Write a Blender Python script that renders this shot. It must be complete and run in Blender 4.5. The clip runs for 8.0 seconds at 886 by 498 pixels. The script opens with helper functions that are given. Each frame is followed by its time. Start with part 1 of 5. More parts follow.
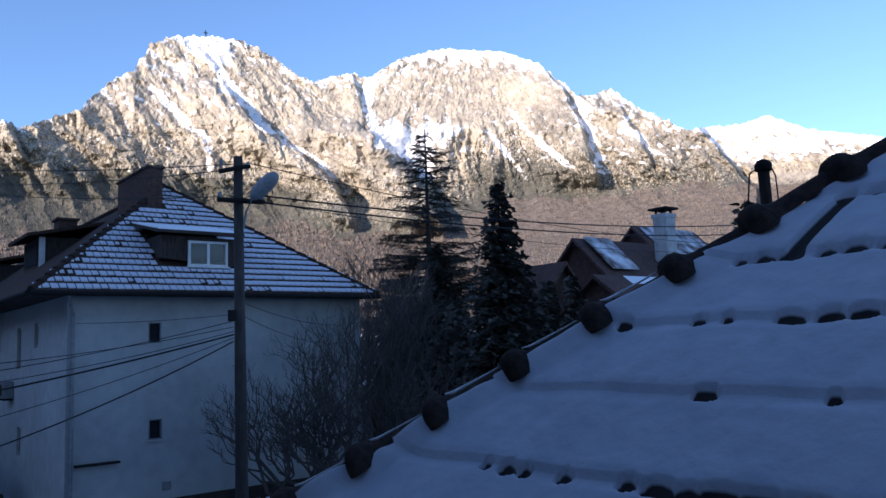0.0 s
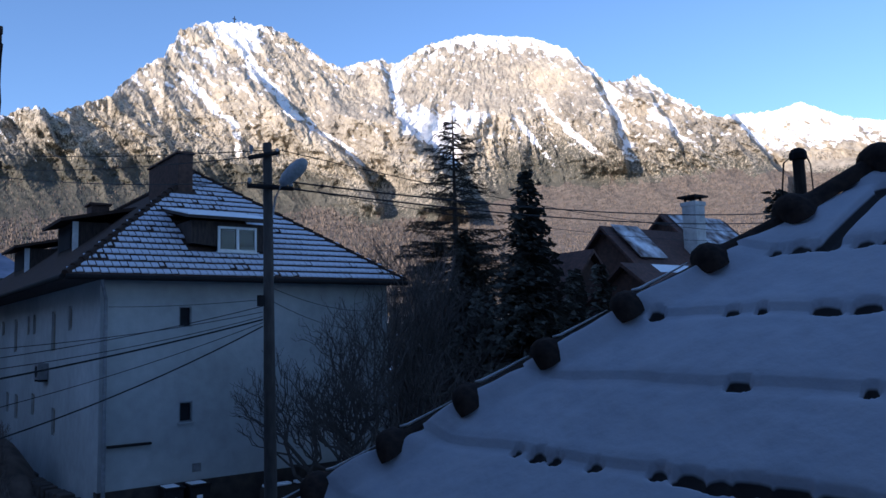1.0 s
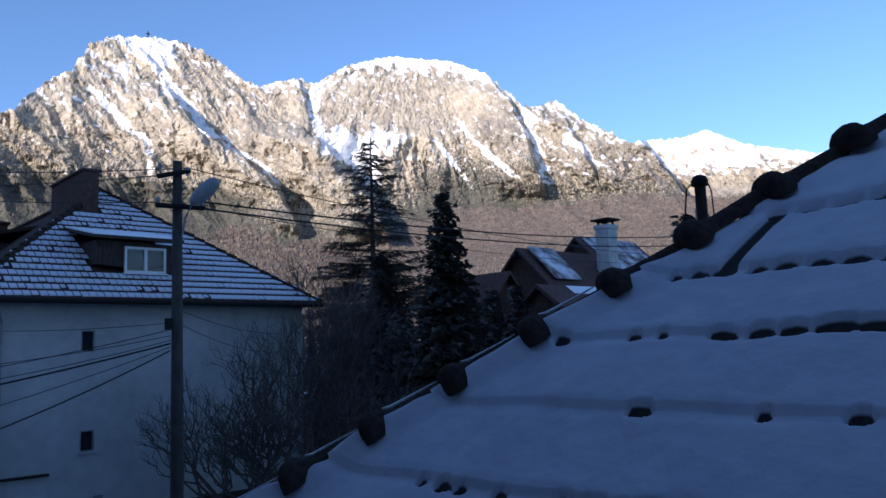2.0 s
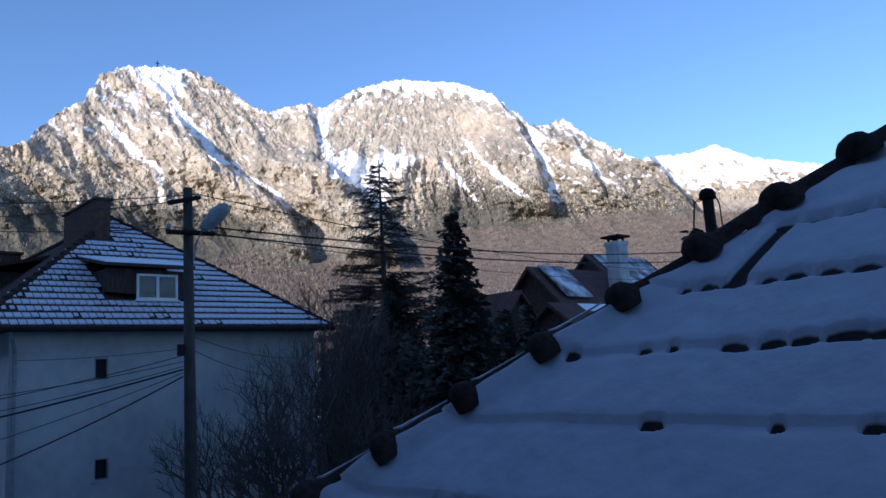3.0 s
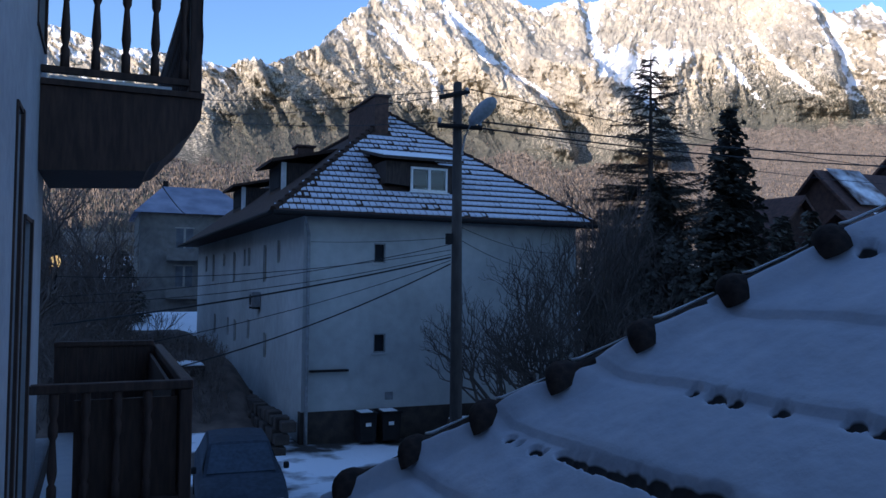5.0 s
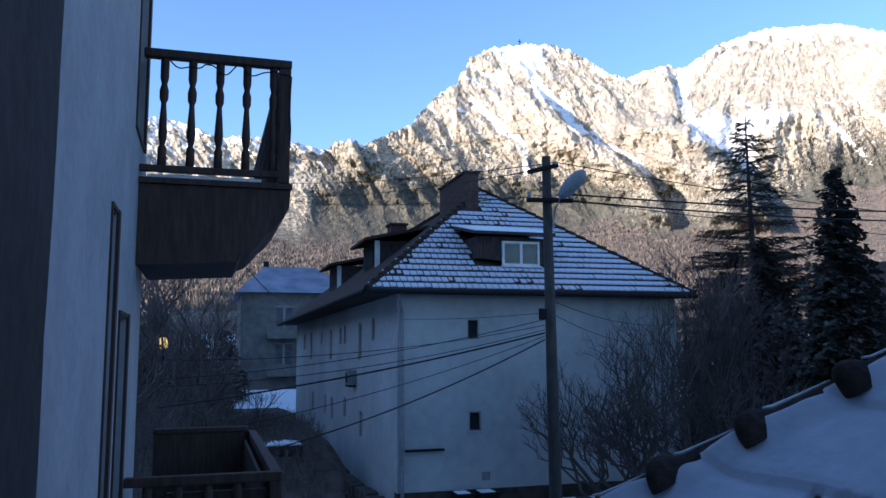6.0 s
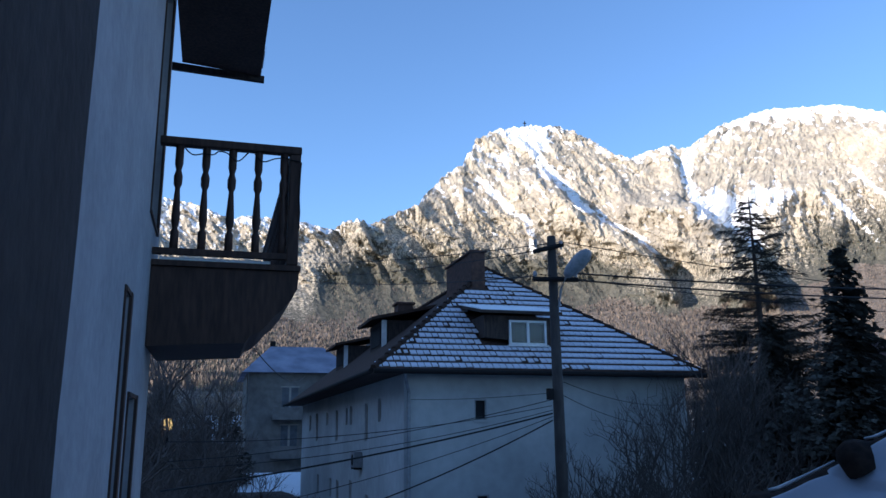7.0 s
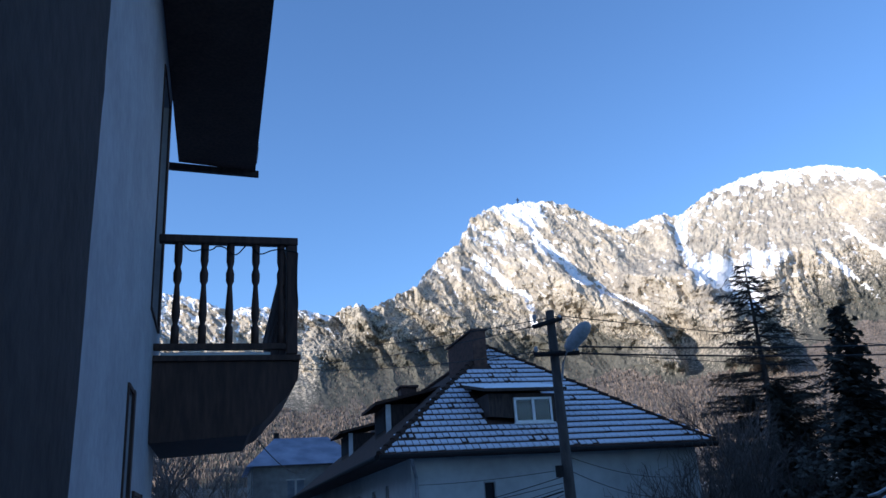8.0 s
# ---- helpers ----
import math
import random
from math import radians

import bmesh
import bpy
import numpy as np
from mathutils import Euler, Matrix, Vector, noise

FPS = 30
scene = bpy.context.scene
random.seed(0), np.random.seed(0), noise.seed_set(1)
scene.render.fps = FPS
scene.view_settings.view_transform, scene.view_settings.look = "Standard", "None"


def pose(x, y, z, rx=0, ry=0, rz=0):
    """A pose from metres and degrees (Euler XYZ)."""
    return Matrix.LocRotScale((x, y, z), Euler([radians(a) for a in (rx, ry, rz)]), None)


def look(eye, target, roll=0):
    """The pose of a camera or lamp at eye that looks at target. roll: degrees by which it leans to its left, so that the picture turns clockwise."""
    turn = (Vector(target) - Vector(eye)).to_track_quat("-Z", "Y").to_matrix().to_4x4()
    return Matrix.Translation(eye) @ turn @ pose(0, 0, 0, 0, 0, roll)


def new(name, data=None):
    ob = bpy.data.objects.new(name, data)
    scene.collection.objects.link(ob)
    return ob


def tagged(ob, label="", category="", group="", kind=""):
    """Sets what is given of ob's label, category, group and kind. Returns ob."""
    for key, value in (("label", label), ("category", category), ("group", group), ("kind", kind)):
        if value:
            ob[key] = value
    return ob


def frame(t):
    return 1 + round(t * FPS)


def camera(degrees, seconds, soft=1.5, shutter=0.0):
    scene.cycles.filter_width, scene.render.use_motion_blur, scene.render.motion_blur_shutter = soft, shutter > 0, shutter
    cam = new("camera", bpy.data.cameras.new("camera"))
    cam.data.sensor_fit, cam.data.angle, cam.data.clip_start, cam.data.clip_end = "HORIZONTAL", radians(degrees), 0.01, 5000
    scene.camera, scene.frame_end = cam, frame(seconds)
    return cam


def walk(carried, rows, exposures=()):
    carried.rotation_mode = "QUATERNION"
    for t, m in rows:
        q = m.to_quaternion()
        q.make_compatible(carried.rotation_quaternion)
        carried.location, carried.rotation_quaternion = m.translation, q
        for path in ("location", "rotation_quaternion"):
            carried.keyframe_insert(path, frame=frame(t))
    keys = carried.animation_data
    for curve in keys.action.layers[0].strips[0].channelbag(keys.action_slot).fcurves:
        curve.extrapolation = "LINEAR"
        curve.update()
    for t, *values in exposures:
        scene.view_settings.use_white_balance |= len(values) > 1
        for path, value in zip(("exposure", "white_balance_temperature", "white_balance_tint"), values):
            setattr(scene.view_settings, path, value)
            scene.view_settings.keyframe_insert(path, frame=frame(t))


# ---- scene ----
cam = camera(58.4, 8.0)
PATH = [
    (0, (0.428, -3.874, 5.037), (1.682, -2.335, 5.278), -2.2),
    (0.5, (0.428, -3.864, 5.033), (1.666, -2.309, 5.259), -0.4),
    (1, (0.393, -3.869, 5.044), (1.597, -2.285, 5.254), -1.6),
    (1.5, (0.466, -3.857, 5.062), (1.726, -2.321, 5.291), -2.4),
    (2, (0.489, -3.865, 5.068), (1.846, -2.418, 5.324), -2.1),
    (2.2, (0.499, -3.877, 5.073), (1.874, -2.45, 5.341), -2.8),
    (3.3, (0.495, -3.881, 5.019), (1.778, -2.379, 5.335), -3.4),
    (3.5, (0.557, -3.84, 4.992), (1.734, -2.24, 5.23), -4.3),
    (4, (0.586, -3.801, 4.962), (1.62, -2.098, 5.138), -1.9),
    (4.5, (0.61, -3.74, 4.895), (1.543, -1.972, 4.961), 1.1),
    (4.7, (0.564, -3.785, 4.909), (1.41, -1.973, 4.965), 0.8),
    (5.8, (0.658, -3.715, 5.04), (1.382, -1.862, 5.245), -0.1),
    (6, (0.675, -3.676, 5.048), (1.24, -1.774, 5.305), -0.4),
    (6.5, (0.665, -3.751, 5.041), (1.222, -1.867, 5.413), 0.2),
    (7, (0.66, -3.786, 5.047), (1.199, -1.914, 5.499), -0.5),
    (7.5, (0.657, -3.884, 5.045), (1.133, -2.008, 5.549), -1.7),
    (8, (0.656, -3.909, 5.021), (1.19, -2.093, 5.667), -3.8),
]
EXPOSURES = [(0, 0.77, 5600, 17), (0.8, 0.6, 5500, 16), (2.2, 0.5, 5400, 16), (3.5, 0.43, 5300, 16), (4.5, 0.72, 5400, 16), (5.2, 0.9, 5600, 14), (5.8, 1.2, 5700, 13), (6.1, 1.05, 5500, 13), (6.6, 0.85, 5500, 11), (7.2, 0.8, 5400, 11), (8, 0.6, 5200, 11)]
walk(cam, [(t, look(eye, target, roll)) for t, eye, target, roll in PATH], EXPOSURES)

# ---- world, sun, exposure ----
SUN_AZ, SUN_EL = -100.0, 18.0        # degrees clockwise from +y, above the horizon
world = bpy.data.worlds.new("sky_world")
scene.world = world
world.use_nodes = True
wn = world.node_tree
sky = wn.nodes.new("ShaderNodeTexSky")
sky.sky_type = "NISHITA"
sky.sun_disc = False
sky.sun_elevation, sky.sun_rotation = radians(SUN_EL), radians(SUN_AZ)
sky.altitude = 900
sky.air_density, sky.dust_density, sky.ozone_density = 1.0, 0.3, 2.5
wn.links.new(sky.outputs[0], wn.nodes["Background"].inputs[0])
wn.nodes["Background"].inputs[1].default_value = 0.14
sun = new("sun", bpy.data.lights.new("sun", "SUN"))
sun.data.energy, sun.data.angle, sun.data.color = 4.8, radians(0.5), (1.0, 0.80, 0.58)
to_sun = Vector((math.sin(radians(SUN_AZ)) * math.cos(radians(SUN_EL)), math.cos(radians(SUN_AZ)) * math.cos(radians(SUN_EL)), math.sin(radians(SUN_EL))))
sun.matrix_world = look(Vector((0, 0, 60)) + to_sun * 50, (0, 0, 60))


# ---- materials ----
def material(name, colour, colour2=None, scale=4.0, rough=0.8, bump=0.2, bump_scale=None, metal=0.0, stretch=(1, 1, 1), stains=0.25, vary=0.0, spec=0.3):
    """Two-scale noise between two colours, with fine relief, in metres."""
    m = bpy.data.materials.new(name)
    m.use_nodes = True
    n, l = m.node_tree.nodes, m.node_tree.links
    b = n["Principled BSDF"]
    b.inputs["Roughness"].default_value, b.inputs["Metallic"].default_value = rough, metal
    b.inputs["Specular IOR Level"].default_value = spec
    colour2 = colour2 or tuple(c * 0.7 for c in colour)
    co = n.new("ShaderNodeTexCoord")
    mp = n.new("ShaderNodeMapping")
    mp.inputs["Scale"].default_value = stretch
    l.new(co.outputs["Object"], mp.inputs[0])
    fine, broad = n.new("ShaderNodeTexNoise"), n.new("ShaderNodeTexNoise")
    fine.inputs["Scale"].default_value, broad.inputs["Scale"].default_value = scale, scale * 0.13
    fine.inputs["Detail"].default_value, broad.inputs["Detail"].default_value = 6, 3
    for t in (fine, broad):
        l.new(mp.outputs[0], t.inputs["Vector"])
    ramp = n.new("ShaderNodeValToRGB")
    ramp.color_ramp.elements[0].position, ramp.color_ramp.elements[1].position = 0.35, 0.68
    ramp.color_ramp.elements[0].color, ramp.color_ramp.elements[1].color = (*colour2, 1), (*colour, 1)
    l.new(fine.outputs["Fac"], ramp.inputs[0])
    mix = n.new("ShaderNodeMix")
    mix.data_type = "RGBA"
    mix.blend_type = "MULTIPLY"
    mix.inputs["Factor"].default_value = stains
    grey = n.new("ShaderNodeValToRGB")
    grey.color_ramp.elements[0].position, grey.color_ramp.elements[1].position = 0.38, 0.62
    grey.color_ramp.elements[0].color = (0.35, 0.34, 0.33, 1)
    l.new(broad.outputs["Fac"], grey.inputs[0])
    l.new(ramp.outputs[0], mix.inputs["A"])
    l.new(grey.outputs[0], mix.inputs["B"])
    out = mix.outputs["Result"]
    if vary:
        info = n.new("ShaderNodeObjectInfo")
        hsv = n.new("ShaderNodeHueSaturation")
        rng = n.new("ShaderNodeMapRange")
        rng.inputs["To Min"].default_value, rng.inputs["To Max"].default_value = 1 - vary, 1 + vary
        l.new(info.outputs["Random"], rng.inputs[0])
        l.new(rng.outputs[0], hsv.inputs["Value"])
        l.new(out, hsv.inputs["Color"])
        out = hsv.outputs[0]
    l.new(out, b.inputs["Base Color"])
    if bump:
        bp = n.new("ShaderNodeBump")
        bp.inputs["Strength"].default_value, bp.inputs["Distance"].default_value = bump, 0.3 / scale
        l.new(fine.outputs["Fac"], bp.inputs["Height"])
        l.new(bp.outputs[0], b.inputs["Normal"])
    return m


SNOW = material("snow", (0.86, 0.88, 0.91), (0.78, 0.81, 0.85), 9, 0.6, 0.25, stains=0.05)
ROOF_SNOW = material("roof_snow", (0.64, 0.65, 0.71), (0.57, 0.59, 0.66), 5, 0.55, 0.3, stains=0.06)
PLASTER = material("pale_plaster", (0.44, 0.45, 0.44), (0.38, 0.39, 0.38), 3, 0.9, 0.15, stains=0.3)
OWN_PLASTER = material("white_plaster", (0.38, 0.385, 0.40), (0.33, 0.335, 0.35), 14, 0.9, 0.3, stains=0.2)
STAINED = material("grey_plaster", (0.22, 0.205, 0.185), (0.15, 0.14, 0.128), 2, 0.9, 0.2, stains=0.5)
TILE = material("brown_tile", (0.075, 0.046, 0.034), (0.038, 0.027, 0.022), 20, 0.9, 0.4, vary=0.3, spec=0.15)
RIDGE_TILE = material("weathered_ridge_tile", (0.060, 0.042, 0.034), (0.030, 0.024, 0.022), 18, 0.95, 0.6, vary=0.25, spec=0.1)
BRICK = material("chimney_brick", (0.13, 0.075, 0.055), (0.07, 0.045, 0.036), 7, 0.9, 0.5)
WOOD = material("dark_stained_wood", (0.085, 0.050, 0.038), (0.045, 0.028, 0.022), 30, 0.7, 0.4, stretch=(1, 1, 0.15))
OLD_WOOD = material("weathered_board", (0.075, 0.055, 0.045), (0.035, 0.027, 0.024), 16, 0.85, 0.4, stretch=(1, 1, 0.2))
POLE = material("pole_concrete", (0.075, 0.066, 0.060), (0.045, 0.040, 0.037), 8, 0.9, 0.3, stretch=(1, 1, 0.3))
IRON = material("dark_iron", (0.022, 0.020, 0.020), None, 30, 0.8, 0.1, spec=0.15)
CABLE = material("black_cable", (0.012, 0.012, 0.013), None, 30, 0.6, 0)
ZINC = material("grey_zinc", (0.30, 0.31, 0.33), (0.22, 0.23, 0.24), 9, 0.5, 0.1, metal=0.4)
LAMP_GREY = material("lamp_housing", (0.32, 0.33, 0.34), (0.22, 0.23, 0.24), 12, 0.45, 0.1)
CHIMNEY_WHITE = material("chimney_whitewash", (0.62, 0.62, 0.60), (0.42, 0.42, 0.41), 2.5, 0.9, 0.2, stains=0.4)
WHITE = material("white_paint", (0.78, 0.78, 0.76), (0.68, 0.68, 0.66), 14, 0.5, 0.1)
CURTAIN = material("curtained_window", (0.13, 0.14, 0.155), (0.075, 0.08, 0.09), 2, 0.5, 0)
GLASS_DARK = material("dim_room", (0.02, 0.022, 0.026), (0.012, 0.013, 0.016), 2, 0.9, 0)
BARK = material("bark", (0.085, 0.068, 0.056), (0.045, 0.037, 0.032), 14, 0.95, 0.6, stretch=(1, 1, 0.3))
TWIG = material("bare_twig", (0.17, 0.14, 0.12), (0.11, 0.09, 0.08), 9, 0.95, 0.2)
PALE_BARK = material("pale_bark", (0.22, 0.17, 0.12), (0.13, 0.10, 0.07), 9, 0.95, 0.2)
NEEDLE = material("spruce_needle", (0.125, 0.120, 0.100), (0.090, 0.088, 0.075), 6, 1.0, 0, spec=0.05)
DARK_TWIG = material("dark_wet_twig", (0.095, 0.080, 0.070), (0.06, 0.052, 0.046), 9, 0.95, 0.2)
LARCH = material("larch_twig", (0.10, 0.09, 0.07), (0.055, 0.05, 0.04), 6, 0.95, 0)
SOIL = material("frozen_soil", (0.07, 0.055, 0.045), (0.035, 0.03, 0.027), 3, 0.95, 0.5)
CAR_PAINT = material("frosted_car_paint", (0.045, 0.058, 0.08), (0.03, 0.04, 0.055), 10, 0.7, 0.05, spec=0.15)
CAR_GLASS = material("frosted_windscreen", (0.06, 0.08, 0.11), (0.04, 0.055, 0.075), 12, 0.7, 0.1, spec=0.15)
RUBBER = material("tyre_rubber", (0.015, 0.015, 0.016), None, 20, 0.8, 0.1)
RED_WALL = material("red_brown_wall", (0.10, 0.058, 0.045), (0.06, 0.038, 0.032), 5, 0.9, 0.3)
BEIGE = material("beige_render", (0.36, 0.34, 0.30), (0.28, 0.26, 0.23), 3, 0.9, 0.2)


def glass_material():
    m = bpy.data.materials.new("window_glass")
    m.use_nodes = True
    b = m.node_tree.nodes["Principled BSDF"]
    b.inputs["Base Color"].default_value = (0.8, 0.85, 0.9, 1)
    b.inputs["Roughness"].default_value, b.inputs["Transmission Weight"].default_value, b.inputs["IOR"].default_value = 0.03, 1.0, 1.45
    return m


GLASS = glass_material()


def ground_material():
    """Trodden snow with patches of bare frozen soil."""
    m = bpy.data.materials.new("patchy_snow_ground")
    m.use_nodes = True
    n, l = m.node_tree.nodes, m.node_tree.links
    b = n["Principled BSDF"]
    b.inputs["Roughness"].default_value = 0.8
    co = n.new("ShaderNodeTexCoord")
    a, f = n.new("ShaderNodeTexNoise"), n.new("ShaderNodeTexNoise")
    a.inputs["Scale"].default_value, a.inputs["Detail"].default_value = 0.45, 8
    f.inputs["Scale"].default_value, f.inputs["Detail"].default_value = 5, 5
    for t in (a, f):
        l.new(co.outputs["Object"], t.inputs["Vector"])
    r = n.new("ShaderNodeValToRGB")
    r.color_ramp.elements[0].position, r.color_ramp.elements[1].position = 0.45, 0.53
    r.color_ramp.elements[0].color, r.color_ramp.elements[1].color = (0.06, 0.05, 0.043, 1), (0.78, 0.81, 0.86, 1)
    l.new(a.outputs["Fac"], r.inputs[0])
    l.new(r.outputs[0], b.inputs["Base Color"])
    bp = n.new("ShaderNodeBump")
    bp.inputs["Strength"].default_value, bp.inputs["Distance"].default_value = 0.5, 0.08
    l.new(f.outputs["Fac"], bp.inputs["Height"])
    l.new(bp.outputs[0], b.inputs["Normal"])
    return m


GROUND = ground_material()


def mountain_material():
    """Limestone with snow where it can lie, dwarf pine and bare woods low down."""
    m = bpy.data.materials.new("snowy_limestone")
    m.use_nodes = True
    n, l = m.node_tree.nodes, m.node_tree.links
    b = n["Principled BSDF"]
    b.inputs["Roughness"].default_value, b.inputs["Specular IOR Level"].default_value = 0.9, 0.1
    geo = n.new("ShaderNodeNewGeometry")

    def tex(scale, detail, rough=0.6, stretch=(1, 1, 1)):
        mp, t = n.new("ShaderNodeMapping"), n.new("ShaderNodeTexNoise")
        mp.inputs["Scale"].default_value = stretch
        t.inputs["Scale"].default_value, t.inputs["Detail"].default_value, t.inputs["Roughness"].default_value = scale, detail, rough
        l.new(geo.outputs["Position"], mp.inputs[0])
        l.new(mp.outputs[0], t.inputs["Vector"])
        return t.outputs["Fac"]

    def attribute(name):
        k = n.new("ShaderNodeAttribute")
        k.attribute_name = name
        return k.outputs["Fac"]

    def maths(op, x, y):
        k = n.new("ShaderNodeMath")
        k.operation = op
        for s, v in zip(k.inputs, (x, y)):
            if isinstance(v, (int, float)):
                s.default_value = v
            else:
                l.new(v, s)
        return k.outputs[0]

    def ramp(x, p0, p1, c0, c1):
        r = n.new("ShaderNodeValToRGB")
        r.color_ramp.elements[0].position, r.color_ramp.elements[1].position = p0, p1
        r.color_ramp.elements[0].color, r.color_ramp.elements[1].color = (*c0, 1), (*c1, 1)
        l.new(x, r.inputs[0])
        return r.outputs[0]

    def mix(f, x, y):
        k = n.new("ShaderNodeMix")
        k.data_type = "RGBA"
        l.new(f, k.inputs["Factor"])
        l.new(x, k.inputs["A"])
        l.new(y, k.inputs["B"])
        return k.outputs["Result"]

    grain, strata, broad, speck = tex(0.04, 8, 0.7), tex(0.02, 8, 0.7, (1.3, 1.3, 0.7)), tex(0.004, 5), tex(0.13, 5, 0.8, (1, 1, 0.55))
    rock = mix(ramp(broad, 0.35, 0.65, (0, 0, 0), (1, 1, 1)), ramp(strata, 0.34, 0.62, (0.18, 0.164, 0.14), (0.44, 0.395, 0.325)), ramp(strata, 0.32, 0.60, (0.36, 0.31, 0.24), (0.55, 0.485, 0.375)))
    # dwarf pine and scrub in specks, thicker lower down; also the painted shadow belt
    scrub = ramp(maths("ADD", maths("SUBTRACT", speck, 0.5), maths("MULTIPLY", attribute("scrub_and_shade"), 0.32)), 0.12, 0.20, (0, 0, 0), (1, 1, 1))
    rock = mix(scrub, rock, ramp(grain, 0.3, 0.7, (0.065, 0.067, 0.055), (0.15, 0.14, 0.115)))
    lying = maths("ADD", attribute("snow"), maths("MULTIPLY", maths("SUBTRACT", grain, 0.5), 0.9))
    upper = mix(ramp(lying, 0.30, 0.42, (0, 0, 0), (1, 1, 1)), rock, ramp(grain, 0.2, 0.8, (0.80, 0.81, 0.84), (0.90, 0.90, 0.90)))
    trees = tex(0.05, 8, 0.8, (1, 1, 0.5))
    wood = ramp(trees, 0.36, 0.66, (0.085, 0.075, 0.066), (0.25, 0.208, 0.172))
    edge = ramp(maths("ADD", attribute("wood"), maths("SUBTRACT", speck, 0.5)), 0.40, 0.58, (0, 0, 0), (1, 1, 1))
    l.new(mix(edge, upper, wood), b.inputs["Base Color"])
    bp = n.new("ShaderNodeBump")
    bp.inputs["Strength"].default_value, bp.inputs["Distance"].default_value = 0.42, 8
    l.new(maths("ADD", grain, maths("MULTIPLY", strata, 0.8)), bp.inputs["Height"])
    l.new(bp.outputs[0], b.inputs["Normal"])
    return m


MOUNTAIN = mountain_material()


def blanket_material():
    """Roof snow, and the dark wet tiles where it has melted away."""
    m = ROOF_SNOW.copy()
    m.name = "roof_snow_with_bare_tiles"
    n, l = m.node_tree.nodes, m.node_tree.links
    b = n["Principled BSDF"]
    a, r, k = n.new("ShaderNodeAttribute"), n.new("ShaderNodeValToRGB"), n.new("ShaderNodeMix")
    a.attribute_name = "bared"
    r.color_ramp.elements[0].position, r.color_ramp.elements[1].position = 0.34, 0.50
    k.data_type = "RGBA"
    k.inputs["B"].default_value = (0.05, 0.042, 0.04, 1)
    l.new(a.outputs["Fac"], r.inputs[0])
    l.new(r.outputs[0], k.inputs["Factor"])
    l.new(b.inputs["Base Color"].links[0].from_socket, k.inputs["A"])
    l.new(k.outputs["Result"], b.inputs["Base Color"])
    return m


BLANKET = blanket_material()


# ---- building helpers ----
class Geo:
    """Vertices and faces of one mesh, in world metres."""

    def __init__(self):
        self.v, self.f, self.m = [], [], []

    def add(self, verts, faces, mat=0):
        k = len(self.v)
        self.v += [tuple(p) for p in verts]
        self.f += [tuple(i + k for i in f) for f in faces]
        self.m += [mat] * len(faces)
        return self

    def box(self, x0, x1, y0, y1, z0, z1, mat=0, m=None):
        vs = [Vector((x, y, z)) for x in (x0, x1) for y in (y0, y1) for z in (z0, z1)]
        if m:
            vs = [m @ p for p in vs]
        return self.add(vs, [(0, 1, 3, 2), (4, 6, 7, 5), (0, 4, 5, 1), (2, 3, 7, 6), (0, 2, 6, 4), (1, 5, 7, 3)], mat)

    def prism(self, poly, a, b, axis="x", mat=0):
        """A polygon of the two other axes, drawn out from a to b along one axis."""
        put = {"x": lambda s, p: (s, p[0], p[1]), "y": lambda s, p: (p[0], s, p[1]), "z": lambda s, p: (p[0], p[1], s)}[axis]
        n = len(poly)
        faces = [tuple(range(n)), tuple(range(2 * n - 1, n - 1, -1))] + [(i, i + n, (i + 1) % n + n, (i + 1) % n) for i in range(n)]
        return self.add([put(s, p) for s in (a, b) for p in poly], faces, mat)

    def tube(self, pts, radii, sides=6, mat=0):
        pts = [Vector(p) for p in pts]
        if not hasattr(radii, "__len__"):
            radii = [radii] * len(pts)
        k, vs, fs = 0, [], []
        for i, (p, r) in enumerate(zip(pts, radii)):
            d = (pts[min(i + 1, len(pts) - 1)] - pts[max(i - 1, 0)]).normalized()
            u = d.orthogonal().normalized() if abs(d.z) > 0.9 else d.cross(Vector((0, 0, 1))).normalized()
            w = d.cross(u)
            vs += [p + (u * math.cos(a) + w * math.sin(a)) * r for a in (2 * math.pi * j / sides for j in range(sides))]
            if i:
                fs += [(k - sides + j, k - sides + (j + 1) % sides, k + (j + 1) % sides, k + j) for j in range(sides)]
            k += sides
        fs += [tuple(range(sides - 1, -1, -1)), tuple(range(k - sides, k))]
        return self.add(vs, fs, mat)

    def lathe(self, profile, x, y, sides=10, mat=0):
        """A turned shape from (radius, z) pairs round an upright axis."""
        return self.tube_rings([[(x + r * math.cos(2 * math.pi * j / sides), y + r * math.sin(2 * math.pi * j / sides), z) for j in range(sides)] for r, z in profile], mat)

    def tube_rings(self, rings, mat=0):
        n, fs = len(rings[0]), []
        for i in range(1, len(rings)):
            fs += [((i - 1) * n + j, (i - 1) * n + (j + 1) % n, i * n + (j + 1) % n, i * n + j) for j in range(n)]
        fs += [tuple(range(n - 1, -1, -1)), tuple(range((len(rings) - 1) * n, len(rings) * n))]
        return self.add([p for r in rings for p in r], fs, mat)


